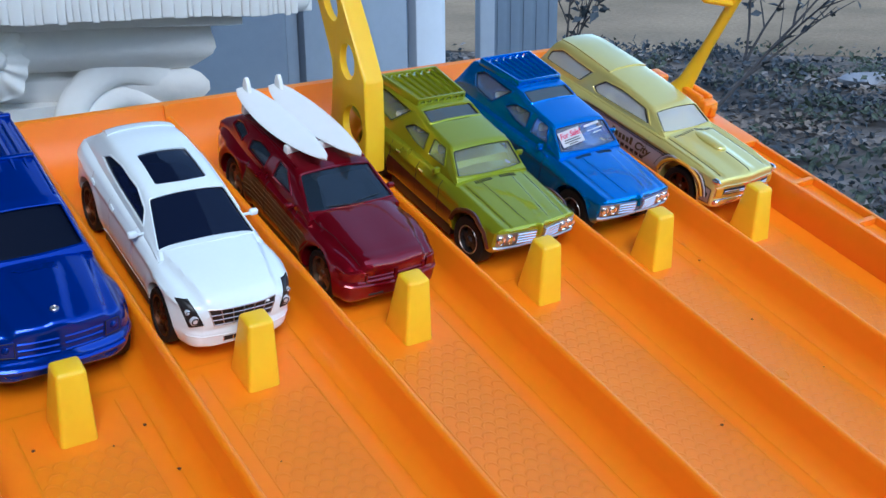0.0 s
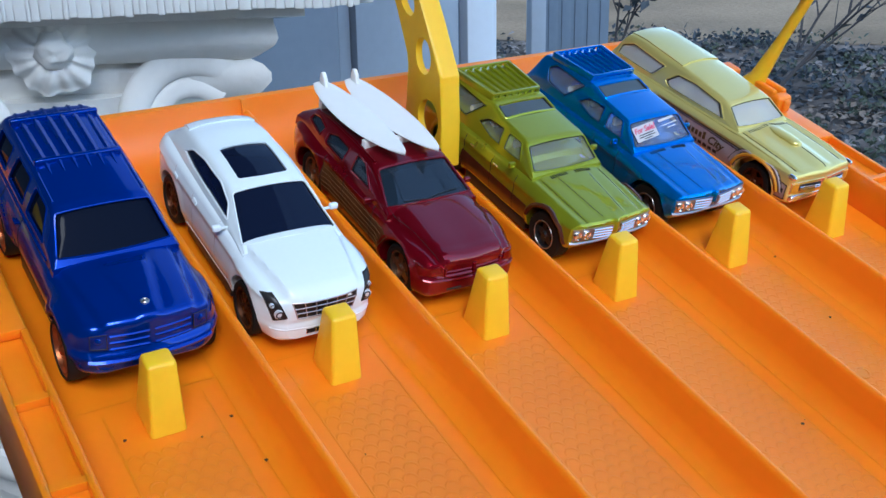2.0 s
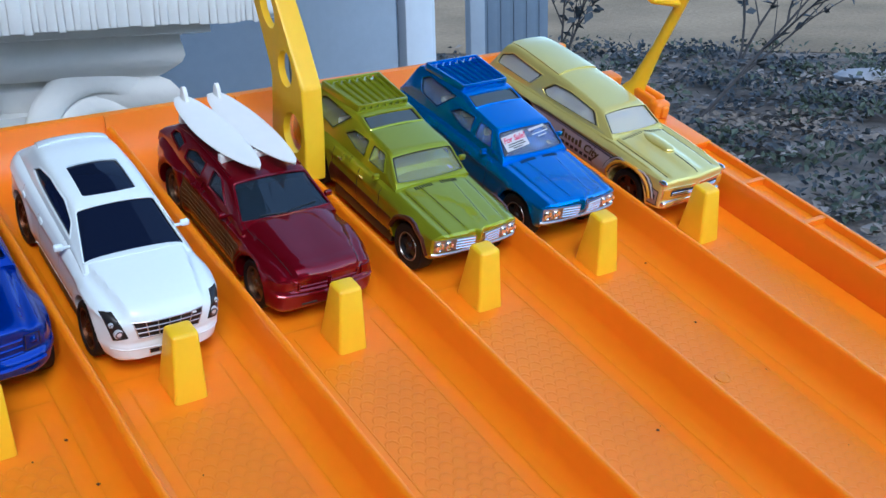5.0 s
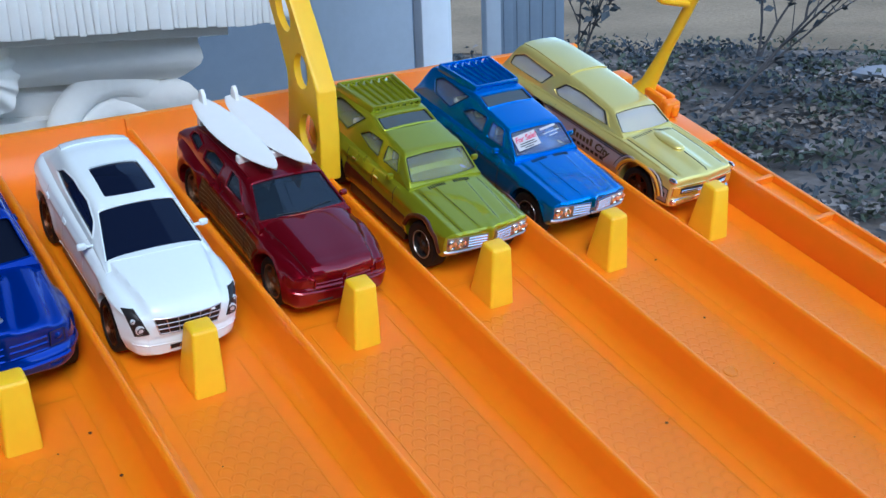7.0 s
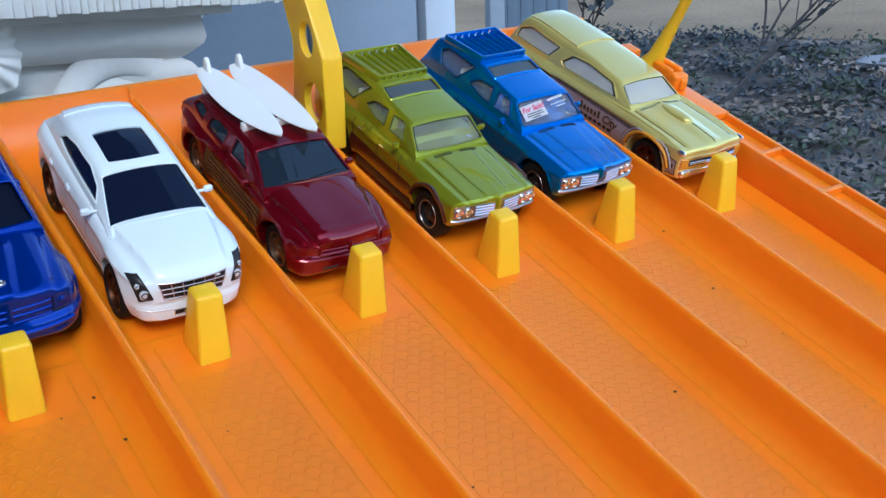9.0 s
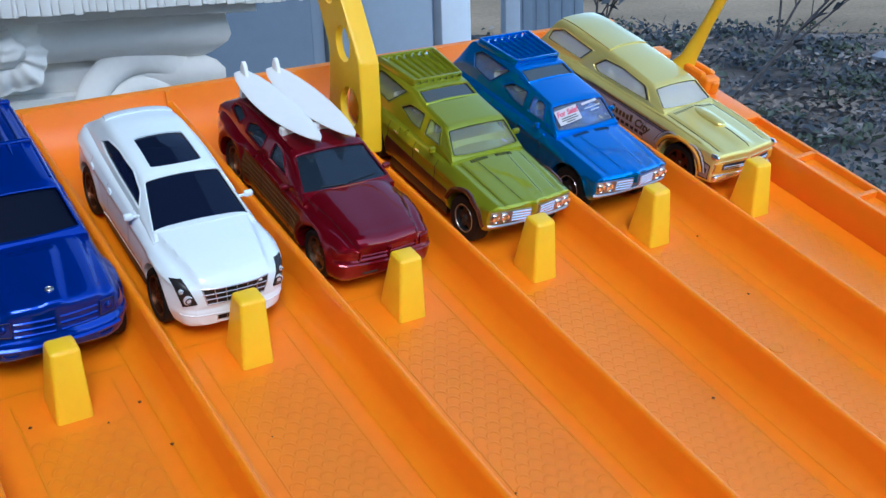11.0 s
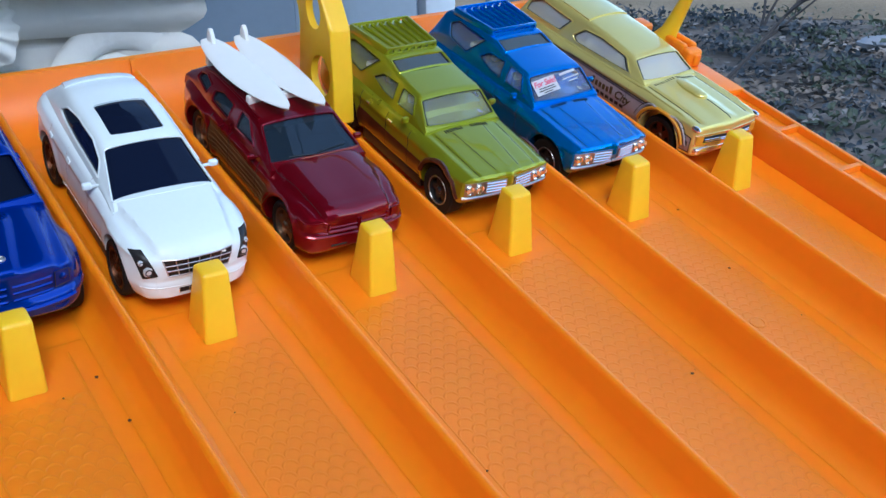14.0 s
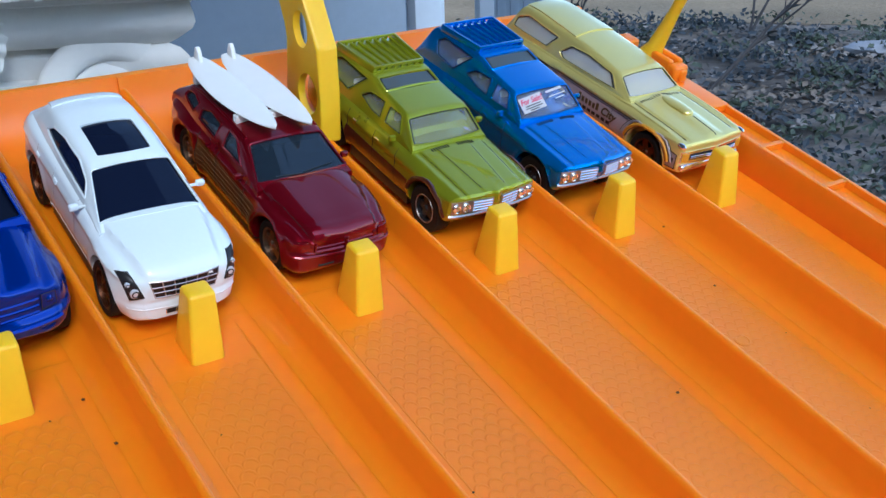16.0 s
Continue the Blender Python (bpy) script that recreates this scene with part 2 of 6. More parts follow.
def build_litter():
    rng = random.Random(11)

    def spot(lo=2.0, hi=5.6):
        d = rng.uniform(lo, hi)
        a = radians(rng.uniform(18, 76))
        return d * math.sin(a) + 0.6, d * math.cos(a) - 0.2

    def on_lawn(x, y):
        return x + y > 7.75

    for mat, n, label in ((LEAF_BROWN, 4600, "scattered dry brown leaves on the soil"), (LEAF_PALE, 1500, "scattered pale grey leaves on the soil"), (LEAF_DARK, 3800, "scattered dark wet leaves on the soil")):
        bm = bmesh.new()
        off = Vector((n * 0.01, 0, len(label)))
        k = 0
        while k < n:
            x, y = spot()
            if noise.noise(Vector((x * 2.3, y * 2.3, 0)) + off) < rng.uniform(0.0, 0.38) or (on_lawn(x, y) and rng.random() < 0.85):
                continue
            k += 1
            s = rng.uniform(0.6, 1.3)
            leaf(bm, pose(x, y, GROUND + 0.013 + rng.uniform(0, 0.02), rng.uniform(-25, 25), rng.uniform(-25, 25), rng.uniform(0, 360)), 0.024 * s, 0.038 * s)
        tagged(part("leaf_litter", bm, mat, smooth=0), label, "dry leaves", kind="stuff")
    # low dark tufts, thickest along the edge of the lawn
    for mat, n, label in ((LEAF_BLUE, 120, "low dark tufts of plants among the leaves"), (LEAF_GREEN, 80, "low green weeds among the leaves")):
        bm = bmesh.new()
        for k in range(n):
            x, y = spot(2.6, 5.4)
            if k % 3 == 0:
                f = rng.uniform(-2.2, 0.3)
                x, y = 3.4 + 1.9 * rng.random(), 0
                y = 7.75 - x + f * 0.9
            for q in range(rng.randrange(30, 70)):
                s = rng.uniform(0.6, 1.2)
                p = (x + rng.gauss(0, 0.065), y + rng.gauss(0, 0.065), GROUND + 0.01 + rng.uniform(0, 0.06))
                leaf(bm, pose(*p, rng.uniform(-70, 70), rng.uniform(-70, 70), rng.uniform(0, 360)), 0.021 * s, 0.034 * s)
        tagged(part("ground_cover", bm, mat, smooth=0), label, "ground plants", kind="stuff")


def build_shrub(x, y, h, lean, seed, leaves, stems=1, girth=0.008):
    rng = random.Random(seed)
    t = thing("garden_shrub", pose(x, y, GROUND), "bare garden shrub with sparse dark leaves", "shrub", "shrubs beyond the porch")
    bm, bl = bmesh.new(), bmesh.new()

    def grow(p, d, length, r, depth):
        pts = [p.copy()]
        for i in range(5):
            d = (d + Vector((rng.uniform(-0.10, 0.10), rng.uniform(-0.10, 0.10), rng.uniform(-0.04, 0.06)))).normalized()
            pts.append(pts[-1] + d * length / 5)
        tube(bm, pts, [r * (1 - 0.12 * i) for i in range(6)], 6)
        if depth < 2:
            for i in (2, 3, 4, 5):
                side = Vector((rng.uniform(-1, 1), rng.uniform(-1, 1), rng.uniform(0.1, 0.9))).normalized()
                grow(pts[i], (d * 0.6 + side * 0.7).normalized(), length * rng.uniform(0.4, 0.7), r * 0.55, depth + 1)
        if depth > 0:
            for i in range(leaves):
                q = pts[rng.randrange(1, 6)]
                s = rng.uniform(0.7, 1.3)
                leaf(bl, Matrix.Translation(q) @ pose(0, 0, 0, rng.uniform(-60, 60), rng.uniform(-60, 60), rng.uniform(0, 360)), 0.034 * s, 0.056 * s)

    for k in range(stems):
        j = 0.25 * (k > 0)
        grow(Vector((0, 0, -0.01)), Vector((lean[0] + rng.uniform(-j, j), lean[1] + rng.uniform(-j, j), 1)).normalized(), h * rng.uniform(0.9, 1.1), girth, 0)
    part("stem", bm, BARK, t)
    part("leaves", bl, LEAF_BLUE, t, "sparse dark blue-green leaves", 0)


def build_tree(x, y, h, seed):
    rng = random.Random(seed)
    t = thing("garden_tree", pose(x, y, GROUND), "bare grey tree standing beside the porch", "tree")
    trunk, crown = bmesh.new(), bmesh.new()

    def grow(bm, p, d, length, r, depth):
        pts = [p.copy()]
        for i in range(6):
            d = (d + Vector((rng.uniform(-0.2, 0.2), rng.uniform(-0.2, 0.2), rng.uniform(-0.05, 0.15)))).normalized()
            pts.append(pts[-1] + d * length / 6)
        tube(bm, pts, [r * (1 - 0.11 * i) for i in range(7)], 6)
        if depth < 3:
            for i in (3, 4, 5, 6, 6):
                side = Vector((rng.uniform(-1, 1), rng.uniform(-1, 1), rng.uniform(-0.1, 0.9))).normalized()
                grow(crown, pts[i], (d * 0.5 + side * 0.8).normalized(), length * rng.uniform(0.45, 0.7), r * 0.5, depth + 1)

    grow(trunk, Vector((0, 0, -0.02)), Vector((-0.05, 0.05, 1)).normalized(), h * 0.6, 0.07, 0)
    part("trunk", trunk, BARK, t)
    part("crown", crown, BARK, t, "bare twigs")


def build_porch_front():
    y = 1.6
    bm = bmesh.new()
    # its unseen left end is stretched to keep bright sky out of reflections
    box(bm, -1.699, 0.847, y, y + 0.06, -0.75, 1.42)
    structure("wall_north", bm, GREYPAINT, "pale grey painted porch screen wall", "wall", 30)
    bm = bmesh.new()
    box(bm, 0.850, 0.874, y + 0.005, y + 0.06, -0.75, 1.42, 0.002)
    structure("trim", bm, MIDPAINT, "mid grey upright bead of the screen", "trim", 30)
    bm = bmesh.new()
    box(bm, 0.876, 1.098, y - 0.015, y + 0.06, -0.75, 1.42, 0.003)
    structure("trim", bm, MIDPAINT, "mid grey painted board of the porch", "trim", 30)
    # dark-painted strip draws the shadow line between the boards
    bm = bmesh.new()
    box(bm, 1.100, 1.113, y + 0.005, y + 0.06, -0.75, 1.42, 0.001)
    structure("trim", bm, DARKPAINT, "dark strip standing in for the shadow beside the white board", "trim", 30)
    bm = bmesh.new()
    box(bm, 1.115, 1.178, y - 0.02, y + 0.07, -0.75, 1.42, 0.004)
    box(bm, 1.180, 1.198, y, y + 0.07, -0.75, 1.42, 0.003)
    structure("trim", bm, WHITEPAINT, "white painted upright board of the porch", "trim", 30)
    t = thing("porch_post", pose(1.38, y + 0.1, -0.75), "slate grey fluted square porch post", "post")
    bm = bmesh.new()
    box(bm, -0.108, -0.070, -0.115, -0.095, 0, 2.17, 0.004)
    part("corner_board", bm, MIDPAINT, t)
    bm = bmesh.new()
    box(bm, -0.068, 0.108, -0.1, -0.06, 0, 2.17, 0.006)
    for k in range(5):
        x = -0.055 + 0.034 * k
        b2 = box(bmesh.new(), x, x + 0.024, -0.1025, -0.099, 0.05, 2.1, 0.0015)
        part("flute_strip", b2, DARKPAINT, t)
    part("shaft", bm, DARKPAINT, t)


def build_column():
    """A plaster column: fluted shaft, leafy capital, moulded abacus and a ridged slab on top."""
    c = thing("plaster_column", pose(0.122, 0.545, -0.75, 0, 0, -20), "white plaster column with leafy capital and fluted shaft", "column")
    zt = 0.75
    # slab with a combed edge
    bm = bmesh.new()
    x0, x1, y0, y1, zb = -0.176, 0.176, -0.146, 0.176, zt + 0.0245
    box(bm, x0, x1, y0, y1, zb, zb + 0.050, 0.008, 4)
    rng = random.Random(5)
    for start, way, out, length in (((x0, y0), (1, 0), (0, -1), x1 - x0), ((x1, y0), (0, 1), (1, 0), y1 - y0)):
        u = 0.008
        while u < length - 0.009:
            w = rng.uniform(0.0018, 0.0072)
            d = rng.uniform(0.0002, 0.0010)
            cx, cy = start[0] + way[0] * (u + w / 2), start[1] + way[1] * (u + w / 2)
            hx, hy = abs(way[0]) * w * 0.49 + abs(out[0]) * (0.004 + d), abs(way[1]) * w * 0.49 + abs(out[1]) * (0.004 + d)
            cx, cy = cx - out[0] * 0.004, cy - out[1] * 0.004
            b2 = box(bmesh.new(), cx - hx, cx + hx, cy - hy, cy + hy, zb + rng.uniform(-0.0006, 0.0012), zb + 0.048, 0.0007, 2)
            me = bpy.data.meshes.new("temp")
            b2.to_mesh(me)
            b2.free()
            bm.from_mesh(me)
            bpy.data.meshes.remove(me)
            u += w
    part("slab", bm, PLASTER, c, "white slab with a combed edge")

    def square_ring(bm, prof, hollow):
        """A moulding on a square plan with hollowed sides."""
        rings = []
        for r, z in prof:
            ring = []
            for side in range(4):
                for i in range(12):
                    u = -1 + 2 * i / 12
                    y = -r * (1 - hollow * (1 - u * u))
                    x = r * u
                    a = side * math.pi / 2
                    ring.append(bm.verts.new((x * math.cos(a) - y * math.sin(a), x * math.sin(a) + y * math.cos(a), z)))
            rings.append(ring)
        for a, b in zip(rings, rings[1:]):
            for i in range(48):
                bm.faces.new((a[i], a[(i + 1) % 48], b[(i + 1) % 48], b[i]))
        bm.faces.new(rings[0][::-1])
        bm.faces.new(rings[-1])

    bm = bmesh.new()
    square_ring(bm, [(0.108, zt - 0.0085), (0.112, zt - 0.0062), (0.117, zt - 0.0025), (0.1215, zt + 0.001), (0.1235, zt + 0.005), (0.1228, zt + 0.010), (0.1215, zt + 0.0135), (0.1215, zt + 0.0176)], 0.085)
    part("abacus", bm, PLASTER, c)
    bm = bmesh.new()
    square_ring(bm, [(0.100, zt - 0.034), (0.112, zt - 0.028), (0.1185, zt - 0.020), (0.1185, zt - 0.015), (0.114, zt - 0.0105), (0.108, zt - 0.0086)], 0.24)
    part("corner_moulding", bm, PLASTER, c)
    bm = bmesh.new()
    square_ring(bm, [(0.130, zt + 0.0176), (0.138, zt + 0.0190), (0.138, zt + 0.0236), (0.136, zt + 0.0245)], 0.085)
    part("fillet", bm, PLASTER, c)
    # bell and shaft
    bm = lathe(bmesh.new(), [(0.102, zt - 0.262), (0.098, zt - 0.180), (0.094, zt - 0.100), (0.094, zt - 0.060), (0.101, zt - 0.034), (0.104, zt - 0.028)], n=48)
    part("bell", bm, PLASTER, c)
    bm = lathe(bmesh.new(), [(0.100, zt - 0.282), (0.111, zt - 0.280), (0.115, zt - 0.274), (0.115, zt - 0.268), (0.111, zt - 0.262), (0.100, zt - 0.258)], n=48)
    part("ring_moulding", bm, PLASTER, c)
    bm = bmesh.new()
    rings = []
    for z, r in ((0.10, 0.114), (0.30, 0.112), (zt - 0.31, 0.1055), (zt - 0.295, 0.1055)):
        ring = []
        for i in range(160):
            a = 2 * math.pi * i / 160
            ph = (i % 8) / 8
            dip = 0.0052 * max(0.0, math.sin(math.pi * ph)) ** 0.7 if z < zt - 0.30 else 0
            ring.append(bm.verts.new(((r - dip) * math.cos(a), (r - dip) * math.sin(a), z)))
        rings.append(ring)
    for a, b in zip(rings, rings[1:]):
        for i in range(160):
            bm.faces.new((a[i], a[(i + 1) % 160], b[(i + 1) % 160], b[i]))
    bm.faces.new(rings[0][::-1])
    bm.faces.new(rings[-1])
    lathe(bm, [(0.1055, zt - 0.296), (0.1055, zt - 0.280)], n=48)
    part("shaft", bm, PLASTER, c)
    bm = lathe(bmesh.new(), [(0.140, 0.0), (0.140, 0.04), (0.124, 0.045), (0.128, 0.06), (0.118, 0.085), (0.114, 0.10)], n=48)
    part("foot", bm, PLASTER, c)
    # leaves in two rows
    def acanthus(ang, z0, h, w, r0):
        bm = bmesh.new()
        rows = 12
        grid = []
        for j in range(rows + 1):
            v = j / rows
            out = r0 + 0.004 + 0.020 * v ** 2.5
            z = z0 + h * (v if v < 0.85 else 0.85 + 0.15 * math.cos((v - 0.85) / 0.15 * 2.2))
            if v > 0.85:
                out += 0.010 * (v - 0.85) / 0.15
            lobes = 0.72 + 0.28 * abs(math.sin(v * math.pi * 4.0))
            ww = w * math.sin(math.pi * min(1.0, 0.22 + v * 0.78)) ** 0.6 * lobes
            row = []
            for i in range(9):
                u = -1 + i / 4
                rib = 0.0035 * (1 - abs(u)) + 0.0016 * math.cos(u * 9)
                a = ang + u * ww / r0
                rr = out + rib
                row.append((rr * math.cos(a), rr * math.sin(a), z - 0.004 * abs(u) * v))
            grid.append(row)
        f = [[bm.verts.new(p) for p in row] for row in grid]
        k = [[bm.verts.new((p[0] * 0.94, p[1] * 0.94, p[2])) for p in row] for row in grid]
        for j in range(rows):
            for i in range(8):
                bm.faces.new((f[j][i], f[j][i + 1], f[j + 1][i + 1], f[j + 1][i]))
                bm.faces.new((k[j][i], k[j + 1][i], k[j + 1][i + 1], k[j][i + 1]))
            bm.faces.new((f[j][0], f[j + 1][0], k[j + 1][0], k[j][0]))
            bm.faces.new((f[j][8], k[j][8], k[j + 1][8], f[j + 1][8]))
        for i in range(8):
            bm.faces.new((f[0][i], k[0][i], k[0][i + 1], f[0][i + 1]))
            bm.faces.new((f[rows][i], f[rows][i + 1], k[rows][i + 1], k[rows][i]))
        part("acanthus_leaf", bm, PLASTER, c, smooth=60)

    for k in range(8):
        acanthus(2 * math.pi * k / 8 - math.pi / 2, zt - 0.262, 0.100, 0.036, 0.100)
        acanthus(2 * math.pi * (k + 0.5) / 8 - math.pi / 2, zt - 0.255, 0.165, 0.034, 0.100)
    # volutes, two scrolls to a face, and a flower in the middle of each
    for side in range(4):
        m = Matrix.Rotation(side * math.pi / 2, 4, "Z")
        for s in (-1, 1) if side % 2 == 0 else ():
            bm = bmesh.new()
            for r_off, rad, deep in ((0.0, 0.0090, 0.101), (-0.0170, 0.0070, 0.098)):
                pts = []
                for i in range(40):
                    a = math.pi * 0.76 - i * 0.135
                    r = (0.050 + r_off) * (1 - i / 80)
                    pts.append(Vector((s * (0.069 - r * math.cos(a) * 0.84), 0.0, zt - 0.055 + r * math.sin(a))))
                k = len(bm.verts)
                tube(bm, pts, rad, 14)
                bm.verts.ensure_lookup_table()
                for v in bm.verts[k:]:
                    v.co.y = v.co.y * 0.55 - deep - 0.06 * max(0.0, abs(v.co.x) - 0.07)
            bmesh.ops.transform(bm, matrix=m, verts=bm.verts)
            part("volute", bm, PLASTER, c, smooth=60)
        bm = bmesh.new()
        cz = zt + 0.003
        rf = random.Random(40 + side)
        face = m @ Matrix.Translation((0, -0.1150, cz)) @ Matrix.Rotation(math.pi / 2, 4, "X")
        # a shaggy dish of merged petals round a blunt bulb
        rows = []
        for j in range(15):
            u = j / 14
            row = []
            for i in range(120):
                a = 2 * math.pi * i / 120
                w = math.cos(15 * a + 1.2 * math.sin(2 * a) + 1.5 * u)
                edge = 0.0245 * (1 + 0.022 * w + 0.18 * noise.noise(Vector((math.cos(a) * 1.5, math.sin(a) * 1.5, side))))
                r = edge * u
                h = -0.003 + 0.0070 * math.sin(math.pi * min(1.0, u * 1.05)) + 0.0011 * w * u * (0.4 + 0.6 * math.sin(3 * a + side) ** 2) + 0.0022 * u * noise.noise(Vector((math.cos(a) * 2.5, math.sin(a) * 2.5, 3.0 + u)))
                row.append(bm.verts.new(face @ Vector((r * math.cos(a), r * math.sin(a), h))))
            rows.append(row)
        rows.append([bm.verts.new(face @ Vector((0.020 * math.cos(2 * math.pi * i / 120), 0.020 * math.sin(2 * math.pi * i / 120), -0.012))) for i in range(120)])
        for p, q in zip(rows[1:], rows[2:]):
            for i in range(120):
                bm.faces.new((p[i], p[(i + 1) % 120], q[(i + 1) % 120], q[i]))
        r = bmesh.ops.create_uvsphere(bm, u_segments=28, v_segments=18, radius=1.0)
        for v in r["verts"]:
            v.co *= 1 + 0.34 * noise.noise(v.co * 1.9 + Vector((side, 2.0, 5.0)))
        bmesh.ops.transform(bm, matrix=face @ Matrix.Translation((0.001, 0.001, 0.004)) @ Matrix.Diagonal((0.0105, 0.0100, 0.0075, 1)), verts=r["verts"])
        part("flower", bm, PLASTER, c, smooth=60)


build_ground()
build_porch_front()
build_column()
build_litter()
build_tree(2.5, -1.9, 5.0, 8)
build_shrub(3.08, 2.63, 0.66, (0.95, -0.34), 4, 3, 1, 0.010)
build_shrub(4.05, 3.25, 0.62, (0.25, -0.1), 9, 4, 2)
build_shrub(3.25, 3.60, 0.42, (-0.1, 0.0), 14, 4, 2)
bm = bmesh.new()
r = bmesh.ops.create_icosphere(bm, subdivisions=3, radius=1.0)
for v in bm.verts:
    v.co = Vector((v.co.x * 0.15, v.co.y * 0.09, v.co.z * 0.035)) * (1 + 0.25 * noise.noise(v.co * 1.7))
ob = part("garden_stone", bm, STONE)
ob.matrix_world = pose(4.22, 2.66, GROUND + 0.03, 0, 0, -30)
tagged(ob, "pale flat stone on the leafy soil", "stone")


# ---- the raceway ----
PITCH, LANES, HALF, CREST = 0.040, 6, 0.0190, 0.0108
MID = [-0.0034 + PITCH * k for k in range(LANES)]
Y0, Y1 = -0.300, 0.109
XL, XR = MID[0] - HALF, MID[-1] + HALF


def build_track():
    t = thing("toy_raceway", TRACK, "orange plastic six-lane toy raceway with yellow stops", "toy track")
    bm = bmesh.new()
    box(bm, XL - 0.001, XR + 0.001, Y0, 0.092, -0.003, 0)
    part("floor", bm, ORANGE, t, smooth=0)
    for k in range(LANES - 1):
        c = (MID[k] + MID[k + 1]) / 2 + 0.0006
        bm = bmesh.new()
        w, f = 0.0013, 0.0046
        prof = [(c - w - f, -0.001), (c - w - f, 0.00005), (c - w - 0.0030, 0.0004), (c - w - 0.0020, 0.0012), (c - w - 0.0008, 0.0026), (c - w - 0.0002, 0.0044), (c - w * 0.80, CREST - 0.0012), (c - w * 0.62, CREST - 0.0005), (c - w * 0.30, CREST - 0.0001), (c + w * 0.10, CREST), (c + w * 0.50, CREST - 0.0002), (c + w * 0.72, CREST - 0.0007), (c + w * 0.80, CREST - 0.0014), (c + w + 0.0002, 0.0044), (c + w + 0.0008, 0.0026), (c + w + 0.0020, 0.0012), (c + w + 0.0030, 0.0004), (c + w + f, 0.00005), (c + w + f, -0.001)]
        extrude_profile(bm, prof, Y0, 0.104)
        part("lane_divider", bm, ORANGE, t)
    for k in range(LANES):
        x = MID[k]
        bm = bmesh.new()
        bot = [(x - 0.0038, 0.0), (x + 0.0038, 0.0), (x + 0.0038, 0.0104), (x - 0.0038, 0.0104)]
        top = [(x - 0.0030, 0.0042), (x + 0.0030, 0.0042), (x + 0.0030, 0.0094), (x - 0.0030, 0.0094)]
        vb = [bm.verts.new((a, b, -0.001)) for a, b in bot]
        vt = [bm.verts.new((a, b, 0.0152)) for a, b in top]
        bm.faces.new(vb[::-1])
        bm.faces.new(vt)
        for i in range(4):
            bm.faces.new((vb[i], vb[(i + 1) % 4], vt[(i + 1) % 4], vt[i]))
        bmesh.ops.bevel(bm, geom=list(bm.edges), offset=0.0009, segments=4, affect="EDGES", profile=0.5)
        part("stop_peg", bm, YELLOW, t, "yellow tapered starting stop")
    # embossed scales, edge beads and moulding marks on the lane floors
    for k in range(LANES):
        bm = bmesh.new()
        px, py = 0.0034, 0.0026
        for j in range(114):
            y = -0.0030 - py * j
            n = 5 if j % 2 else 6
            for i in range(n):
                x = MID[k] + (i - (n - 1) / 2) * px
                rows = []
                for q in range(10):
                    a = math.pi * (0.02 + 0.96 * q / 9)
                    h = (0.000108 if k < 2 else 0.00013) * (0.45 + 0.55 * math.sin(a))
                    rows.append([bm.verts.new((x + r * math.cos(a), y - 0.0016 + r * 1.15 * math.sin(a), z)) for r, z in ((0.00120, -0.00002), (0.00146, h), (0.00168, h), (0.00194, -0.00002))])
                for a, b in zip(rows, rows[1:]):
                    for q in range(3):
                        bm.faces.new((a[q], a[q + 1], b[q + 1], b[q]))
        e = part("scale_pattern", bm, ORANGE, t, "fine embossed scale pattern", 40)
        tagged(e, kind="stuff")
        for s in (-1, 1):
            bm = tube(bmesh.new(), [(MID[k] + s * 0.0104, Y0, -0.00041), (MID[k] + s * 0.0104, 0.010, -0.00041)], 0.0005, 12)
            part("floor_bead", bm, ORANGE, t)
    for x, y in ((0.1532, -0.0460), (0.0400, -0.0560), (0.1180, -0.1180)):
        bm = lathe(bmesh.new(), [(0.0021, -0.0002), (0.0021, 0.0002), (0.0017, 0.0003), (0.0015, 0.0001), (0.0002, 0.00012)], Matrix.Translation((x, y, 0)), 24)
        part("moulding_mark", bm, ORANGE, t)
    # moulded lines across the lanes under the noses of the cars
    for k in range(LANES):
        for y, r in ((0.0128, 0.0006),):
            bm = tube(bmesh.new(), [(MID[k] - 0.0150, y, -r * 0.92), (MID[k] + 0.0150, y, -r * 0.92)], r, 12)
            part("floor_line", bm, ORANGE, t)
    # back wall, curved up from the floor
    bm = bmesh.new()
    prof = [(0.090, -0.002), (0.090, 0.0), (0.0975, 0.0010), (0.1025, 0.0040), (0.1055, 0.0080), (0.1075, 0.0126), (0.1095, 0.0126), (0.1080, 0.0075), (0.1050, 0.0020), (0.100, -0.002)]
    extrude_profile(bm, prof, XL - 0.0095, XR + 0.0118, "x")
    part("back_wall", bm, ORANGE, t)
    for k in range(LANES - 1):
        c = (MID[k] + MID[k + 1]) / 2 + 0.0006
        bm = prism_x([(0.0920, 0.0), (0.1000, 0.0030), (0.1040, 0.0078), (0.1064, 0.0127), (0.1080, 0.0127), (0.1080, 0.0)], c - 0.0007, c + 0.0007)
        part("back_rib", bm, ORANGE, t)
    # side rails
    for s, xi in ((-1, XL), (1, XR)):
        xo = xi + s * (0.0095 if s < 0 else 0.0118)
        bm = bmesh.new()
        a, b = sorted((xi, xi + s * 0.0016))
        box(bm, a, b, Y0, 0.108, -0.003, CREST, 0.0004)
        a, b = sorted((xo, xo - s * 0.0016))
        box(bm, a, b, Y0, 0.108, -0.008, CREST, 0.0004)
        a, b = sorted((xi + s * 0.001, xo - s * 0.001))
        box(bm, a, b, Y0, 0.108, 0.0070, 0.0085)
        box(bm, a, b, 0.034, 0.060, 0.0070, CREST - 0.0002)
        for j in range(14):
            y = 0.0095 - 0.0238 * j
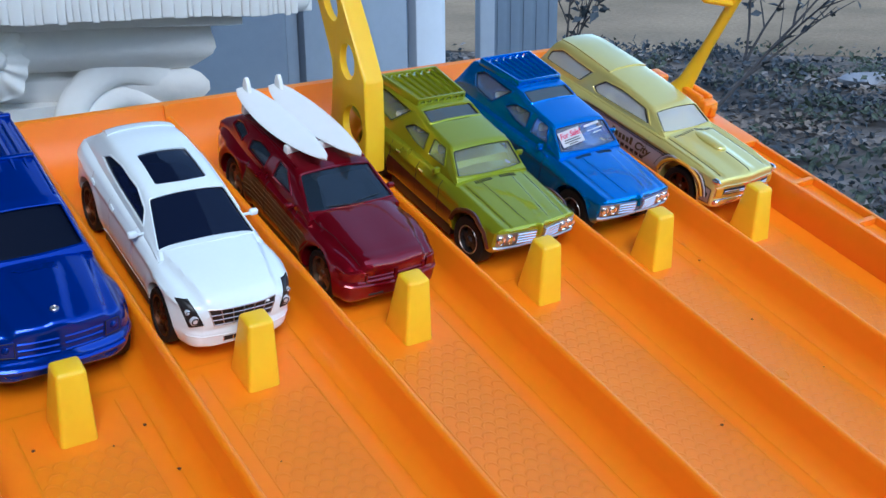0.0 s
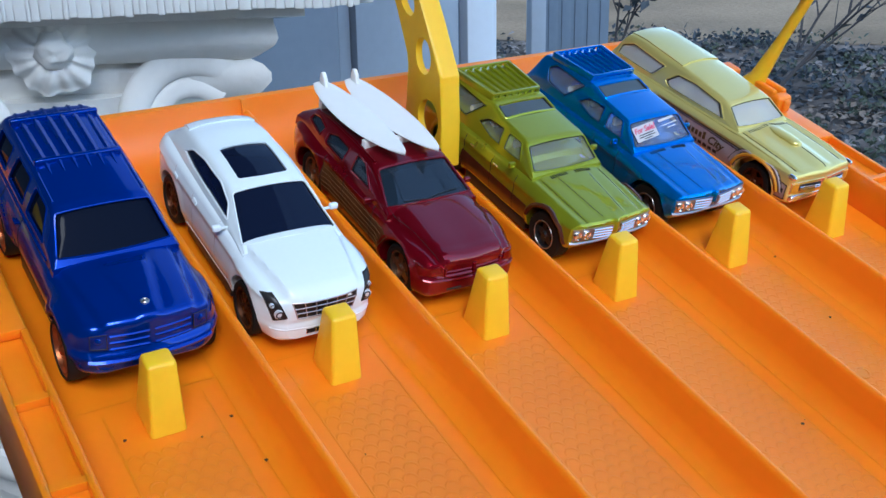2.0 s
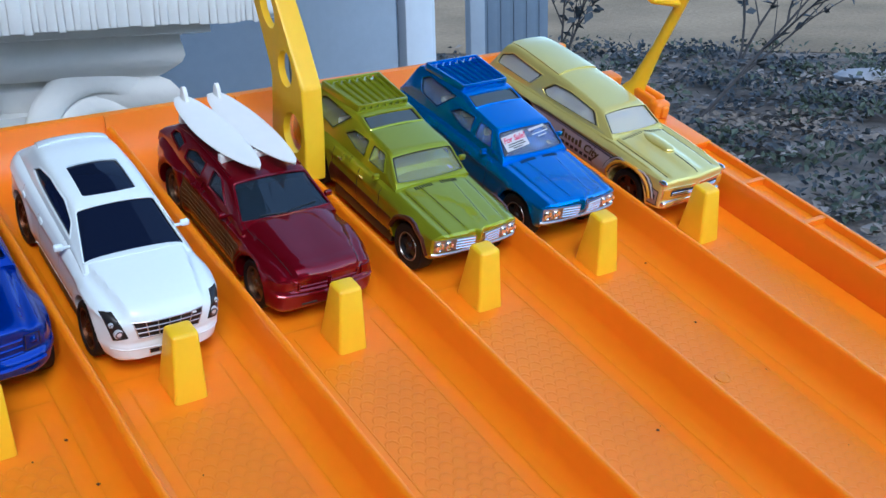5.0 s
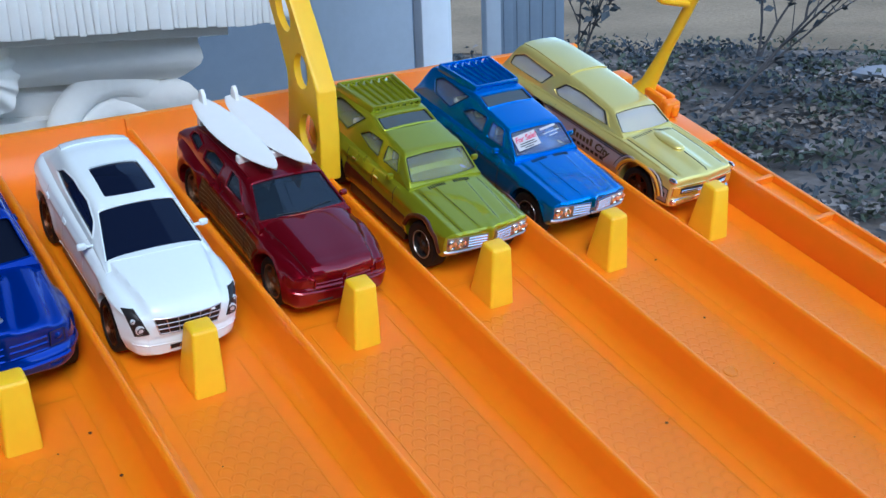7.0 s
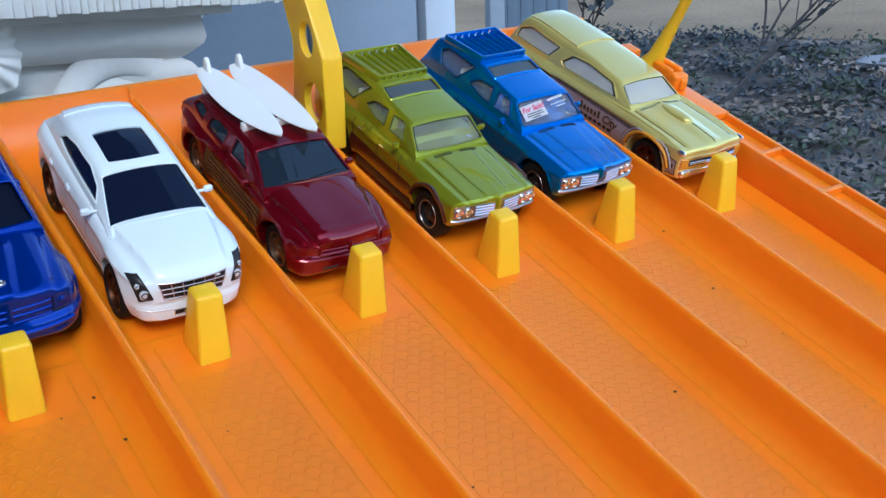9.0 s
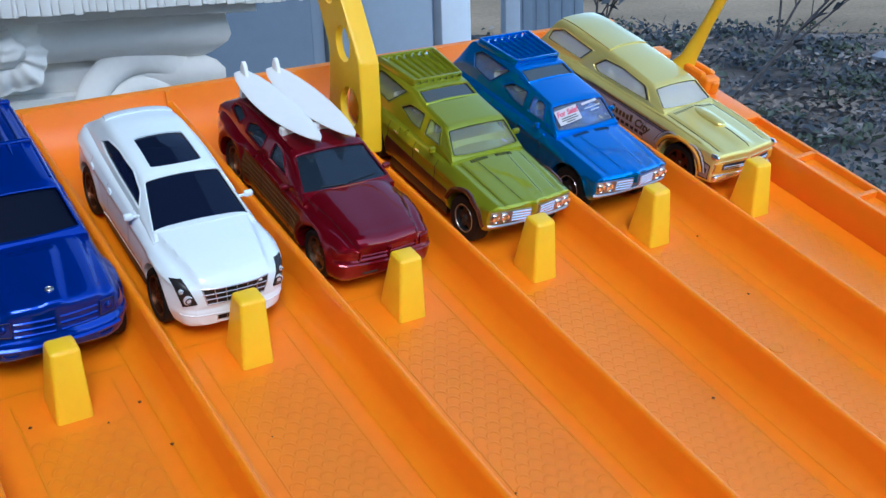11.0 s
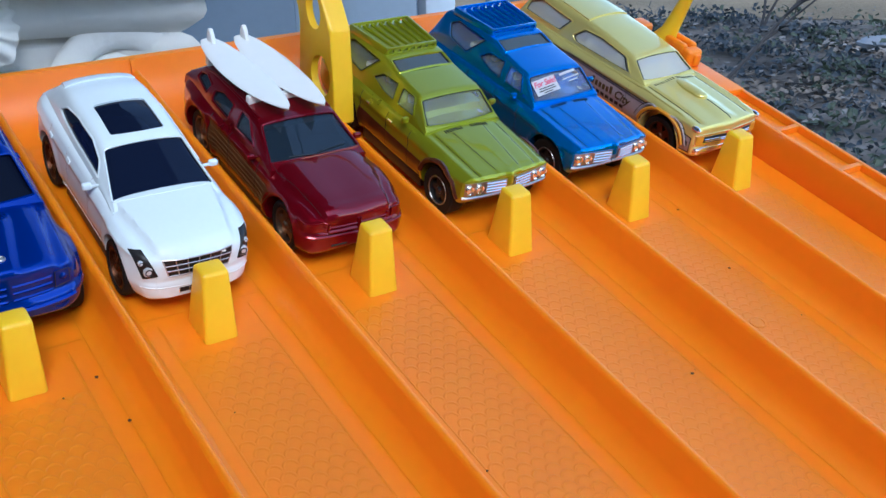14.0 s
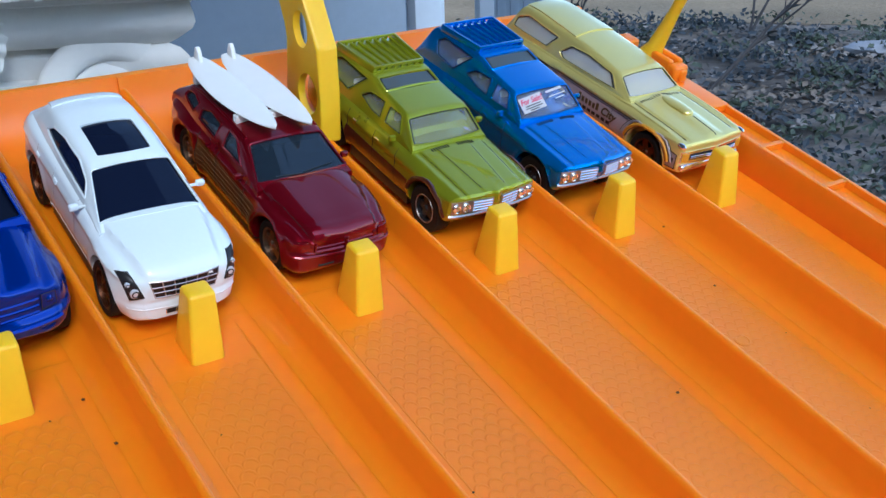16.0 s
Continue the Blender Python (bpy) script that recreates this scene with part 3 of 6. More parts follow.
            box(bm, a, b, y - 0.0008, y + 0.0008, 0.0070, CREST - 0.0002)
        part("side_rail", bm, ORANGE, t)
    # hinge brackets on both rails
    xc = XL - 0.0038
    bm = box(bmesh.new(), xc - 0.0050, xc + 0.0034, 0.0300, 0.0580, CREST - 0.002, CREST + 0.0003, 0.0002)
    part("rail_cover", bm, ORANGE, t)
    bm = box(bmesh.new(), xc - 0.0034, xc + 0.0034, 0.0545, 0.0680, CREST - 0.002, CREST + 0.0040, 0.0019, 5)
    b = part("hinge_bracket", bm, ORANGE, t, "rounded orange hinge bracket")
    bm = tube(bmesh.new(), [(xc - 0.0003, 0.0572, CREST + 0.0030), (xc - 0.0003, 0.0600, CREST + 0.0046)], 0.0009, 12)
    part("pin", bm, CHROME, b, "bright metal hinge pin")
    bm = box(bmesh.new(), XR + 0.0006, XR + 0.0116, 0.0330, 0.0560, CREST - 0.002, CREST + 0.0003, 0.0002)
    part("rail_cover", bm, ORANGE, t)
    xc = XR + 0.0066
    bm = box(bmesh.new(), xc - 0.0030, xc + 0.0028, 0.0740, 0.0805, CREST - 0.002, CREST + 0.0046, 0.0010, 3)
    part("rail_tab", bm, ORANGE, t)
    bm = box(bmesh.new(), xc - 0.0032, xc + 0.0032, 0.0510, 0.0552, CREST - 0.002, CREST + 0.0056, 0.0012, 3)
    b = part("hinge_bracket", bm, ORANGE, t, "orange slotted hinge bracket")
    for a in (-0.0032, 0.0010):
        bm = box(bmesh.new(), xc + a, xc + a + 0.0022, 0.0540, 0.0660, CREST - 0.002, CREST + 0.0066, 0.0009, 3)
        part("cheek", bm, ORANGE, b)
    bm = box(bmesh.new(), xc - 0.0010, xc + 0.0020, 0.0500, 0.0520, CREST + 0.0004, CREST + 0.0046, 0.0008, 3)
    part("lug", bm, ORANGE, b)
    bm = tube(bmesh.new(), [(xc - 0.0036, 0.0615, CREST + 0.0034), (xc + 0.0036, 0.0615, CREST + 0.0034)], 0.0009, 12)
    part("pin", bm, CHROME, b, "bright metal hinge pin")
    return t


def build_gate():
    g = thing("starting_gate", TRACK, "yellow plastic starting gate arm over the raceway", "toy gate")
    x0, x1 = 0.0945, 0.1006
    out = [(0.0578, 0.0100), (0.0609, 0.0223), (0.0640, 0.0348), (0.0746, 0.0457), (0.1040, 0.0760), (0.1180, 0.0760), (0.0881, 0.0418), (0.0812, 0.0345), (0.0798, 0.0310), (0.0794, 0.0224), (0.0790, 0.0100)]
    bm = prism_x(out, x0, x1)
    bmesh.ops.bevel(bm, geom=list(bm.edges), offset=0.0008, segments=4, affect="EDGES", profile=0.5)
    # hollow behind its two flanges
    hollow = prism_x([(y + 0.0024, z) for y, z in out[:5]] + [(0.1290, 0.0760), (0.1290, 0.0100)], x0 + 0.0020, x1 + 0.0020)
    bm = carve(bm, hollow)
    cut = bmesh.new()
    for cy, cz, ry, rz, lean in ((0.0675, 0.0205, 0.0052, 0.0056, 10), (0.0738, 0.0366, 0.0038, 0.0050, 24), (0.0858, 0.0492, 0.0034, 0.0058, 44), (0.0990, 0.0630, 0.0034, 0.0058, 44)):
        m = Matrix.Translation((x0 - 0.004, cy, cz)) @ Matrix.Rotation(radians(-lean), 4, "X") @ Matrix.Rotation(math.pi / 2, 4, "Y") @ Matrix.Diagonal((rz, ry, 1, 1))
        lathe(cut, [(1.0, 0.0), (1.0, 0.018)], m.copy(), 40)
    part("middle_arm", carve(bm, cut), YELLOW, g)
    # side levers and the cross bar above the view
    for s, x in ((-1, XL - 0.0048), (1, 0.2216)):
        bm = tube(bmesh.new(), [(x, 0.0655, 0.0135), (x, 0.0640, 0.0180), (x + 0.0002 * s, 0.0600, 0.0320), (x + 0.0004 * s, 0.0545, 0.0510), (x + 0.0006 * s, 0.0460, 0.0790)] if s > 0 else [(x + 0.0010, 0.0650, 0.0130), (x + 0.0004, 0.0695, 0.0142), (x - 0.0010, 0.0740, 0.0150), (x - 0.0040, 0.0810, 0.0158)], [0.0046, 0.0028, 0.0018, 0.0017, 0.0017] if s > 0 else [0.0022, 0.0030, 0.0032, 0.0030], 14)
        part("lever", bm, YELLOW, g)
    bm = tube(bmesh.new(), [(0.2218, 0.0550, 0.0492), (0.2110, 0.0570, 0.0508), (0.2020, 0.0600, 0.0570), (0.1820, 0.0660, 0.0700), (0.1400, 0.0850, 0.0770), (0.1060, 0.1060, 0.0780), (0.0976, 0.1110, 0.0755)], 0.0013, 10)
    part("cross_bar", bm, YELLOW, g)
    return g


def build_table():
    t = thing("side_table", pose(0, 0, -0.75), "plain wooden side table under the raceway", "table")
    bm = bmesh.new()
    box(bm, 0.0, 0.2, -0.30, 0.05, 0.62, 0.64, 0.002)
    part("tabletop", bm, TABLEWOOD, t)
    for x in (0.01, 0.17):
        for y in (-0.29, 0.02):
            bm = bmesh.new()
            box(bm, x, x + 0.02, y, y + 0.02, 0, 0.62, 0.001)
            part("leg", bm, TABLEWOOD, t)


def build_specks():
    """Grains of dirt on the lane floors."""
    rng = random.Random(21)
    spots = [(0.1246, -0.0528), (0.1632, -0.0268), (0.1740, -0.0061), (0.0110, -0.0141), (0.0096, 0.0002), (0.1045, -0.0640), (0.0660, -0.0560), (0.0020, -0.0030), (0.1700, -0.0005), (-0.0120, 0.0020)]
    spots += [(rng.uniform(-0.02, 0.21), rng.uniform(-0.10, 0.0)) for i in range(9)]
    for i, (x, y) in enumerate(spots):
        r = rng.uniform(0.00022, 0.00042) if i < 10 else rng.uniform(0.0001, 0.0002)
        bm = bmesh.new()
        bmesh.ops.create_icosphere(bm, subdivisions=1, radius=r)
        for v in bm.verts:
            v.co = Vector((v.co.x * rng.uniform(0.8, 1.5), v.co.y * rng.uniform(0.7, 1.2), v.co.z * 0.5 + 0.00025))
        ob = part("dirt_speck", bm, SPECK)
        ob.matrix_world = TRACK @ pose(x, y, 0, 0, 0, rng.uniform(0, 180))
        tagged(ob, "small dark grain of dirt on the orange floor", "dirt", "dirt specks on the raceway")


track = build_track()
build_specks()
build_gate()
build_table()


# ---- toy cars ----
MIDY = 0.050


def interp(st, y):
    """A row between lofting stations, by the first column."""
    if y <= st[0][0]:
        return st[0][1:]
    for a, b in zip(st, st[1:]):
        if y <= b[0]:
            f = (y - a[0]) / (b[0] - a[0])
            return [u + (v - u) * f for u, v in zip(a[1:], b[1:])]
    return st[-1][1:]


def smooth_rows(st, step):
    """Stations at even steps along a Catmull-Rom curve through st."""
    out = []
    for i in range(len(st) - 1):
        p0, p1, p2, p3 = (np.array(st[max(0, min(len(st) - 1, i + k))]) for k in (-1, 0, 1, 2))
        n = max(2, int(round((p2[0] - p1[0]) / step)))
        for j in range(n):
            f = j / n
            m1 = (p2 - p0) / max(1e-6, p2[0] - p0[0]) * (p2[0] - p1[0])
            m2 = (p3 - p1) / max(1e-6, p3[0] - p1[0]) * (p2[0] - p1[0])
            q = (2 * f**3 - 3 * f**2 + 1) * p1 + (f**3 - 2 * f**2 + f) * m1 + (-2 * f**3 + 3 * f**2) * p2 + (f**3 - f**2) * m2
            q[0] = p1[0] + (p2[0] - p1[0]) * f
            out.append(list(q))
    out.append(list(st[-1]))
    return out


def bump(t):
    """A soft hump, one in the middle and nothing past one step to either side."""
    return max(0.0, 1 - t * t) ** 2


def ramp(a, b, v):
    """From nothing at a to one at b, eased."""
    t = min(1.0, max(0.0, (v - a) / (b - a)))
    return t * t * (3 - 2 * t)


def even(pts, n):
    """A half section with its corners cut, in n even steps."""
    p = np.array(pts)
    for _ in range(2):
        q = np.empty((2 * len(p), 2))
        q[0], q[-1] = p[0], p[-1]
        q[1:-1:2], q[2:-1:2] = p[:-1] * 0.75 + p[1:] * 0.25, p[:-1] * 0.25 + p[1:] * 0.75
        p = q
    d = np.concatenate(([0], np.cumsum(np.hypot(*np.diff(p, axis=0).T))))
    u = np.linspace(0, d[-1], n)
    return list(zip(np.interp(u, d, p[:, 0]), np.interp(u, d, p[:, 1])))


def skin(bm, rings):
    """Joins half-section rings of (x, y, z), mirrored, into a closed solid."""
    full = []
    for pts in rings:
        right = [bm.verts.new(p) for p in pts[:-1]]
        mid = [bm.verts.new((0.0, pts[-1][1], pts[-1][2]))]
        left = [bm.verts.new((-x, y, z)) for x, y, z in pts[-2::-1]]
        full.append(right + mid + left)
    n = len(full[0])
    for a, b in zip(full, full[1:]):
        for i in range(n):
            bm.faces.new((a[i], a[(i + 1) % n], b[(i + 1) % n], b[i]))
    bm.faces.new(full[0])
    bm.faces.new(full[-1][::-1])
    return bm


def body_ring(hw, z0, zs, zc, soft=1.0):
    r = 0.0016 * soft
    h = zs - z0
    return [(hw * 0.72, z0), (hw * 0.93, z0 + 0.0004), (hw * 0.985, z0 + h * 0.22), (hw, z0 + h * 0.48), (hw * 0.995, z0 + h * 0.62), (hw - 0.25 * r, zs - 1.2 * r), (hw - 0.55 * r, zs - 0.5 * r), (hw - 1.1 * r, zs - 0.1 * r), (hw - 2.0 * r, zs + (zc - zs) * 0.30), (hw * 0.55, zs + (zc - zs) * 0.75), (hw * 0.25, zs + (zc - zs) * 0.95), (0.0, zc)]


def body_mesh(st, soft=1.0, shape=None):
    """The lower body through its stations; shape moves each point of the right half to press creases, flares and the nose into it."""
    rows = [(q[0], even(body_ring(*q[1:5], soft), 46)) for q in smooth_rows(st, 0.0009)]
    y0, first = rows[0]
    zm = (first[0][1] + first[-1][1]) / 2
    rows = [(y0, [(x * f, zm + (z - zm) * f) for x, z in first]) for f in (0.15, 0.35, 0.52, 0.66, 0.78, 0.88, 0.95)] + rows
    shape = shape or (lambda x, y, z: (x, y, z))
    return skin(bmesh.new(), [[shape(x, y, z) for x, z in pts] for y, pts in rows])


def cabin_mesh(st, inset=0.0, r=0.0016, blend=0.0010):
    """The glasshouse through its stations, with rounded roof edges and eased breaks along its length."""
    st = np.array(st)
    y0, y1 = st[0][0], st[-1][0]
    ys = np.linspace(y0, y1, int((y1 - y0) / 0.0006) + 2)
    k = max(1, int(blend / (ys[1] - ys[0])))
    cols = []
    for c in range(1, 6):
        v = np.interp(ys, st[:, 0], st[:, c])
        w = np.pad(v, k, mode="reflect", reflect_type="odd")
        cols.append(np.convolve(w, np.ones(2 * k + 1) / (2 * k + 1), mode="valid"))
    rings = []
    for y, hb, zb, ht, zt, cr in zip(ys, *cols):
        hb, ht, zt = hb - inset, ht - inset, zt - inset
        y = min(max(y, y0 + inset * 1.6), y1 - inset * 1.6)
        zt = max(zt, zb + 0.0002)
        foot, edge, roof = np.array((hb, zb)), np.array((ht, zt)), np.array((ht * 0.55, zt + 0.75 * cr))
        d = min(r, 0.4 * np.linalg.norm(edge - foot), 0.4 * np.linalg.norm(roof - edge))
        p0 = edge + (foot - edge) / np.linalg.norm(foot - edge) * d
        p1 = edge + (roof - edge) / np.linalg.norm(roof - edge) * d
        pts = [(hb + 0.0004, zb - 0.002)] + [tuple(foot * (1 - f) + p0 * f + np.array((0.0003 * math.sin(math.pi * f), 0))) for f in (0, 0.25, 0.5, 0.75)]
        pts += [tuple(p0 * (1 - f) ** 2 + edge * 2 * f * (1 - f) + p1 * f * f) for f in np.linspace(0, 1, 7)]
        pts += [tuple(roof), (ht * 0.25, zt + 0.96 * cr), (0.0, zt + cr)]
        rings.append([(x, y, z) for x, z in pts])
    return skin(bmesh.new(), rings)


def flares(x, y, z, ys, zc, r, out, wide):
    """How far the skin swells round the wheel arches."""
    side = ramp(0.0085, 0.0115, x)
    return side * sum(out * bump((math.hypot(y - w, z - zc) - r) / wide) for w in ys)


def soften(pts, r=0.0007, n=4):
    """Rounds the corners of a closed outline."""
    pts = [Vector(p) for p in pts]
    out = []
    for i, p in enumerate(pts):
        a, b = pts[i - 1] - p, pts[(i + 1) % len(pts)] - p
        q0 = p + a.normalized() * min(r, a.length * 0.4)
        q1 = p + b.normalized() * min(r, b.length * 0.4)
        for k in range(n + 1):
            f = k / n
            out.append(q0 * (1 - f) ** 2 + p * 2 * f * (1 - f) + q1 * f * f)
    return out


def bowed(pts, bow):
    """A pane's outline with its foot bowed down and its head a little up."""
    a, b, c, d = (Vector(p) for p in pts)
    w = ((a + b) - (c + d)).normalized()
    foot = [a.lerp(b, k / 6) + w * bow * (1 - (k / 3 - 1) ** 2) for k in range(7)]
    head = [c.lerp(d, k / 6) - w * bow * 0.4 * (1 - (k / 3 - 1) ** 2) for k in range(7)]
    return foot + head


def side_cut(bm, outline, hw=0.02):
    """A window hole through both sides, outline in (y, z)."""
    return prism(bm, soften([(-hw, y, z) for y, z in outline]), (1, 0, 0), 2 * hw)


def quad_cut(bm, pts, out=0.0015, deep=0.004, bow=0.0007):
    """A hole pressed in along the normal of a flat outline."""
    n = (Vector(pts[1]) - Vector(pts[0])).cross(Vector(pts[2]) - Vector(pts[1])).normalized()
    return prism(bm, [p + n * out for p in soften(bowed(pts, bow))], -n, out + deep)


def corners(yb, zb, hb, yt, zt, ht, e=0.0):
    """A pane's four corners from its foot and head, mirrored; e draws it in."""
    return [(-hb + e, yb, zb), (hb - e, yb, zb), (ht - e, yt, zt), (-ht + e, yt, zt)]


class Car:
    """A thing whose parts are drawn in the raceway's own y, about one lane's middle."""

    def __init__(self, name, lane, x0, yaw, label, dy=0.0):
        self.root = thing(name, TRACK @ pose(MID[lane] + x0, MIDY + dy, 0, 0, 0, yaw), label, "toy car", "toy cars on the raceway")
        self.tree = None

    def add(self, name, bm, mat, label="", parent=None, smooth=30):
        bmesh.ops.translate(bm, verts=bm.verts, vec=(0, -MIDY, 0))
        return part(name, bm, mat, parent or self.root, label, smooth)

    def shells(self, *bms):
        """Remembers the painted skin, so that trim can lie on it."""
        allv, allf = [], []
        for b in bms:
            b.verts.index_update()
            k = len(allv)
            allv += [v.co.copy() for v in b.verts]
            allf += [[v.index + k for v in f.verts] for f in b.faces]
        self.tree = BVHTree.FromPolygons(allv, allf)

    def drop(self, p, way):
        w = Vector(way).normalized()
        hit = self.tree.ray_cast(Vector(p) - w * 0.02, w)
        return hit[0] if hit[0] is not None else Vector(p)

    def patch(self, name, quad, way, mat, lift=0.0003, nu=8, nv=5, label="", parent=None, sink=0.0008, shrink=None):
        """A thin moulded piece that follows the skin: four corners, seen along a way."""
        w = Vector(way).normalized()
        a, b, c, d = (Vector(q) for q in quad)
        bm = bmesh.new()
        top, low = [], []
        for j in range(nv + 1):
            v = j / nv
            rt, rl = [], []
            for i in range(nu + 1):
                u = i / nu
                if shrink:
                    s = shrink(v)
                    u = 0.5 + (u - 0.5) * s
                p = (a * (1 - u) + b * u) * (1 - v) + (d * (1 - u) + c * u) * v
                h = self.drop(p, w)
                rt.append(bm.verts.new(h - w * lift))
                rl.append(bm.verts.new(h + w * sink))
            top.append(rt)
            low.append(rl)
        for j in range(nv):
            for i in range(nu):
                bm.faces.new((top[j][i], top[j][i + 1], top[j + 1][i + 1], top[j + 1][i]))
        rim = [(0, i) for i in range(nu)] + [(j, nu) for j in range(nv)] + [(nv, i) for i in range(nu, 0, -1)] + [(j, 0) for j in range(nv, 0, -1)]
        for k in range(len(rim)):
            (j0, i0), (j1, i1) = rim[k], rim[(k + 1) % len(rim)]
            bm.faces.new((top[j0][i0], low[j0][i0], low[j1][i1], top[j1][i1]))
        return self.add(name, bm, mat, label, parent, 40)

    def line(self, name, pts, way, mat, r=0.00012, lift=0.0, label="", parent=None, n=10):
        """A seam or bead laid along the skin."""
        w = Vector(way).normalized()
        path = []
        for p, q in zip(pts, pts[1:]):
            for i in range(n):
                path.append(self.drop(Vector(p).lerp(Vector(q), i / n), w) - w * lift)
        path.append(self.drop(pts[-1], w) - w * lift)
        bm = tube(bmesh.new(), path, r, 6)
        return self.add(name, bm, mat, label, parent)

    def frames(self, sides, screen, mat, r=0.00028, gasket=None):
        """Beads round the side windows and the windscreen, and a dark gasket inside the screen's bead."""
        for out in sides:
            for s in (-1, 1):
                loop = soften([(s * 0.02, y, z) for y, z in out])
                self.line("window_frame", loop + loop[:1], (-s, 0, 0), mat, r, -0.00008, n=2)
                if gasket:
                    m = sum(loop, Vector()) / len(loop)
                    self.line("window_gasket", [p.lerp(m, 0.08) for p in loop + loop[:1]], (-s, 0, 0), gasket, 0.00016, -0.00012, n=2)
        if screen:
            a, b, c, d = (Vector(p) for p in screen)
            n = (b - a).cross(c - b).normalized()
            loop = soften(bowed(screen, 0.0007))
            self.line("window_frame", loop + loop[:1], -n, mat, r, -0.00008, n=2)
            if gasket:
                m = (a + b + c + d) / 4
                self.line("window_gasket", [p.lerp(m, 0.045) for p in loop + loop[:1]], -n, gasket, 0.00018, -0.00014, n=2)

    def wheels(self, ys, r, width, xo, rim_mat, spokes=6, ring=None, rim_r=0.68, label=""):
        for y in ys:
            for s in (-1, 1):
                m = Matrix.Translation((s * (xo - width), y, r)) @ Matrix.Rotation(s * math.pi / 2, 4, "Y")
                rr = r * rim_r
                prof = [(rr * 0.98, 0.0), (r * 0.95, 0.0001), (r, 0.0006), (r, width - 0.0007), (r * 0.96, width - 0.0002), (r * 0.90, width), (rr * 1.03, width - 0.0001), (rr, width - 0.0006), (rr * 0.98, width * 0.4), (rr * 0.97, 0.0)]
                bm = lathe(bmesh.new(), prof, m, 40)
                w = self.add("wheel", bm, TYRE, "black rubber-look tyre")
                bm = bmesh.new()
                lathe(bm, [(rr * 0.99, width * 0.35), (rr * 0.99, width * 0.5), (0.0002, width * 0.45)], m, 32)
                self.add("wheel_disc", bm, DARK, "", w)
                bm = bmesh.new()
                lathe(bm, [(rr * 1.01, width * 0.6), (rr * 1.01, width - 0.0003), (rr * 0.90, width - 0.0003), (rr * 0.86, width * 0.6)], m, 32)
                lathe(bm, [(rr * 0.26, width * 0.5), (rr * 0.26, width * 0.85), (rr * 0.16, width * 0.95), (0.0001, width * 0.96)], m, 16)
                for k in range(spokes):
                    a = 2 * math.pi * (k + 0.25) / spokes
                    wd = rr * (0.9 if spokes < 8 else 0.55) / spokes * 1.4
                    vs = []
                    for rad, ww, z in ((rr * 0.15, wd * 1.1, width * 0.85), (rr * 0.92, wd * 0.8, width * 0.78)):
                        for sg in (-1, 1):
                            for dz in (0, -width * 0.3):
                                vs.append(bm.verts.new(m @ Vector((rad * math.cos(a) - sg * ww * math.sin(a), rad * math.sin(a) + sg * ww * math.cos(a), z + dz))))
                    for f in ((0, 2, 6, 4), (1, 5, 7, 3), (0, 4, 5, 1), (2, 3, 7, 6), (4, 6, 7, 5), (0, 1, 3, 2)):
                        bm.faces.new([vs[i] for i in f])
                self.add("rim", bm, rim_mat, label, w)
                if ring:
                    bm = bmesh.new()
                    pts = [m @ Vector((rr * 0.97 * math.cos(2 * math.pi * i / 40), rr * 0.97 * math.sin(2 * math.pi * i / 40), width - 0.0002)) for i in range(41)]
                    tube(bm, pts, 0.00017, 6)
                    self.add("rim_ring", bm, ring, "thin bright rim ring", w)


def wells(ys, r, xo, zc):
    """Cutters for the wheel arches."""
    bm = bmesh.new()
    for y in ys:
        for s in (-1, 1):
            m = Matrix.Translation((s * (xo - 0.0062), y, zc)) @ Matrix.Rotation(s * math.pi / 2, 4, "Y")
            lathe(bm, [(r, 0.0), (r, 0.012)], m, 40)
    return bm


def mirror(car, x, y, z, mat, size=1.0):
    for s in (-1, 1):
        bm = bmesh.new()
        box(bm, s * x - 0.0011 * size, s * x + 0.0011 * size, y - 0.0006 * size, y + 0.0008 * size, z - 0.0008 * size, z + 0.0008 * size, 0.0005 * size, 3)
        box(bm, min(s * x, s * (x - 0.0030)), max(s * x, s * (x - 0.0030)), y - 0.0002, y + 0.0005, z - 0.0006, z, 0.0002)
        car.add("mirror", bm, mat)


def underbody(car, y0, y1, hw):
    bm = bmesh.new()
    box(bm, -hw + 0.0016, hw - 0.0016, y0 + 0.001, y1, 0.0022, 0.0056, 0.0004)
    # added wider block between the axles; nearly closes the gap to deepen the shadow
    box(bm, -hw - 0.0018, hw + 0.0018, 0.0350, 0.0640, 0.0020, 0.0058, 0.0004)
    car.add("chassis", bm, DARK, "black plastic chassis")


def lettering(car, text, size, m, mat, name="lettering", label="", parent=None, bold=0.0):
    """Raised letters in the built-in font, laid on the plane of m."""
    cu = bpy.data.curves.new(name, "FONT")
    cu.body, cu.size, cu.extrude, cu.align_x, cu.align_y, cu.shear = text, size, 0.00003, "CENTER", "CENTER", 0.3
    cu.offset = bold
    tmp = new("temp", cu)
    me = bpy.data.meshes.new_from_object(tmp.evaluated_get(bpy.context.evaluated_depsgraph_get()))
    bpy.data.objects.remove(tmp)
    bm = bmesh.new()
    bm.from_mesh(me)
    bpy.data.meshes.remove(me)
    bmesh.ops.transform(bm, matrix=m, verts=bm.verts)
    return car.add(name, bm, mat, label, parent, 0)


def plane_of(a, b, c):
    """A frame with its x from a to b and y towards c, at a."""
    x = (Vector(b) - Vector(a)).normalized()
    z = x.cross(Vector(c) - Vector(a)).normalized()
    y = z.cross(x)
    m = Matrix((x, y, z)).transposed().to_4x4()
    m.translation = Vector(a)
    return m


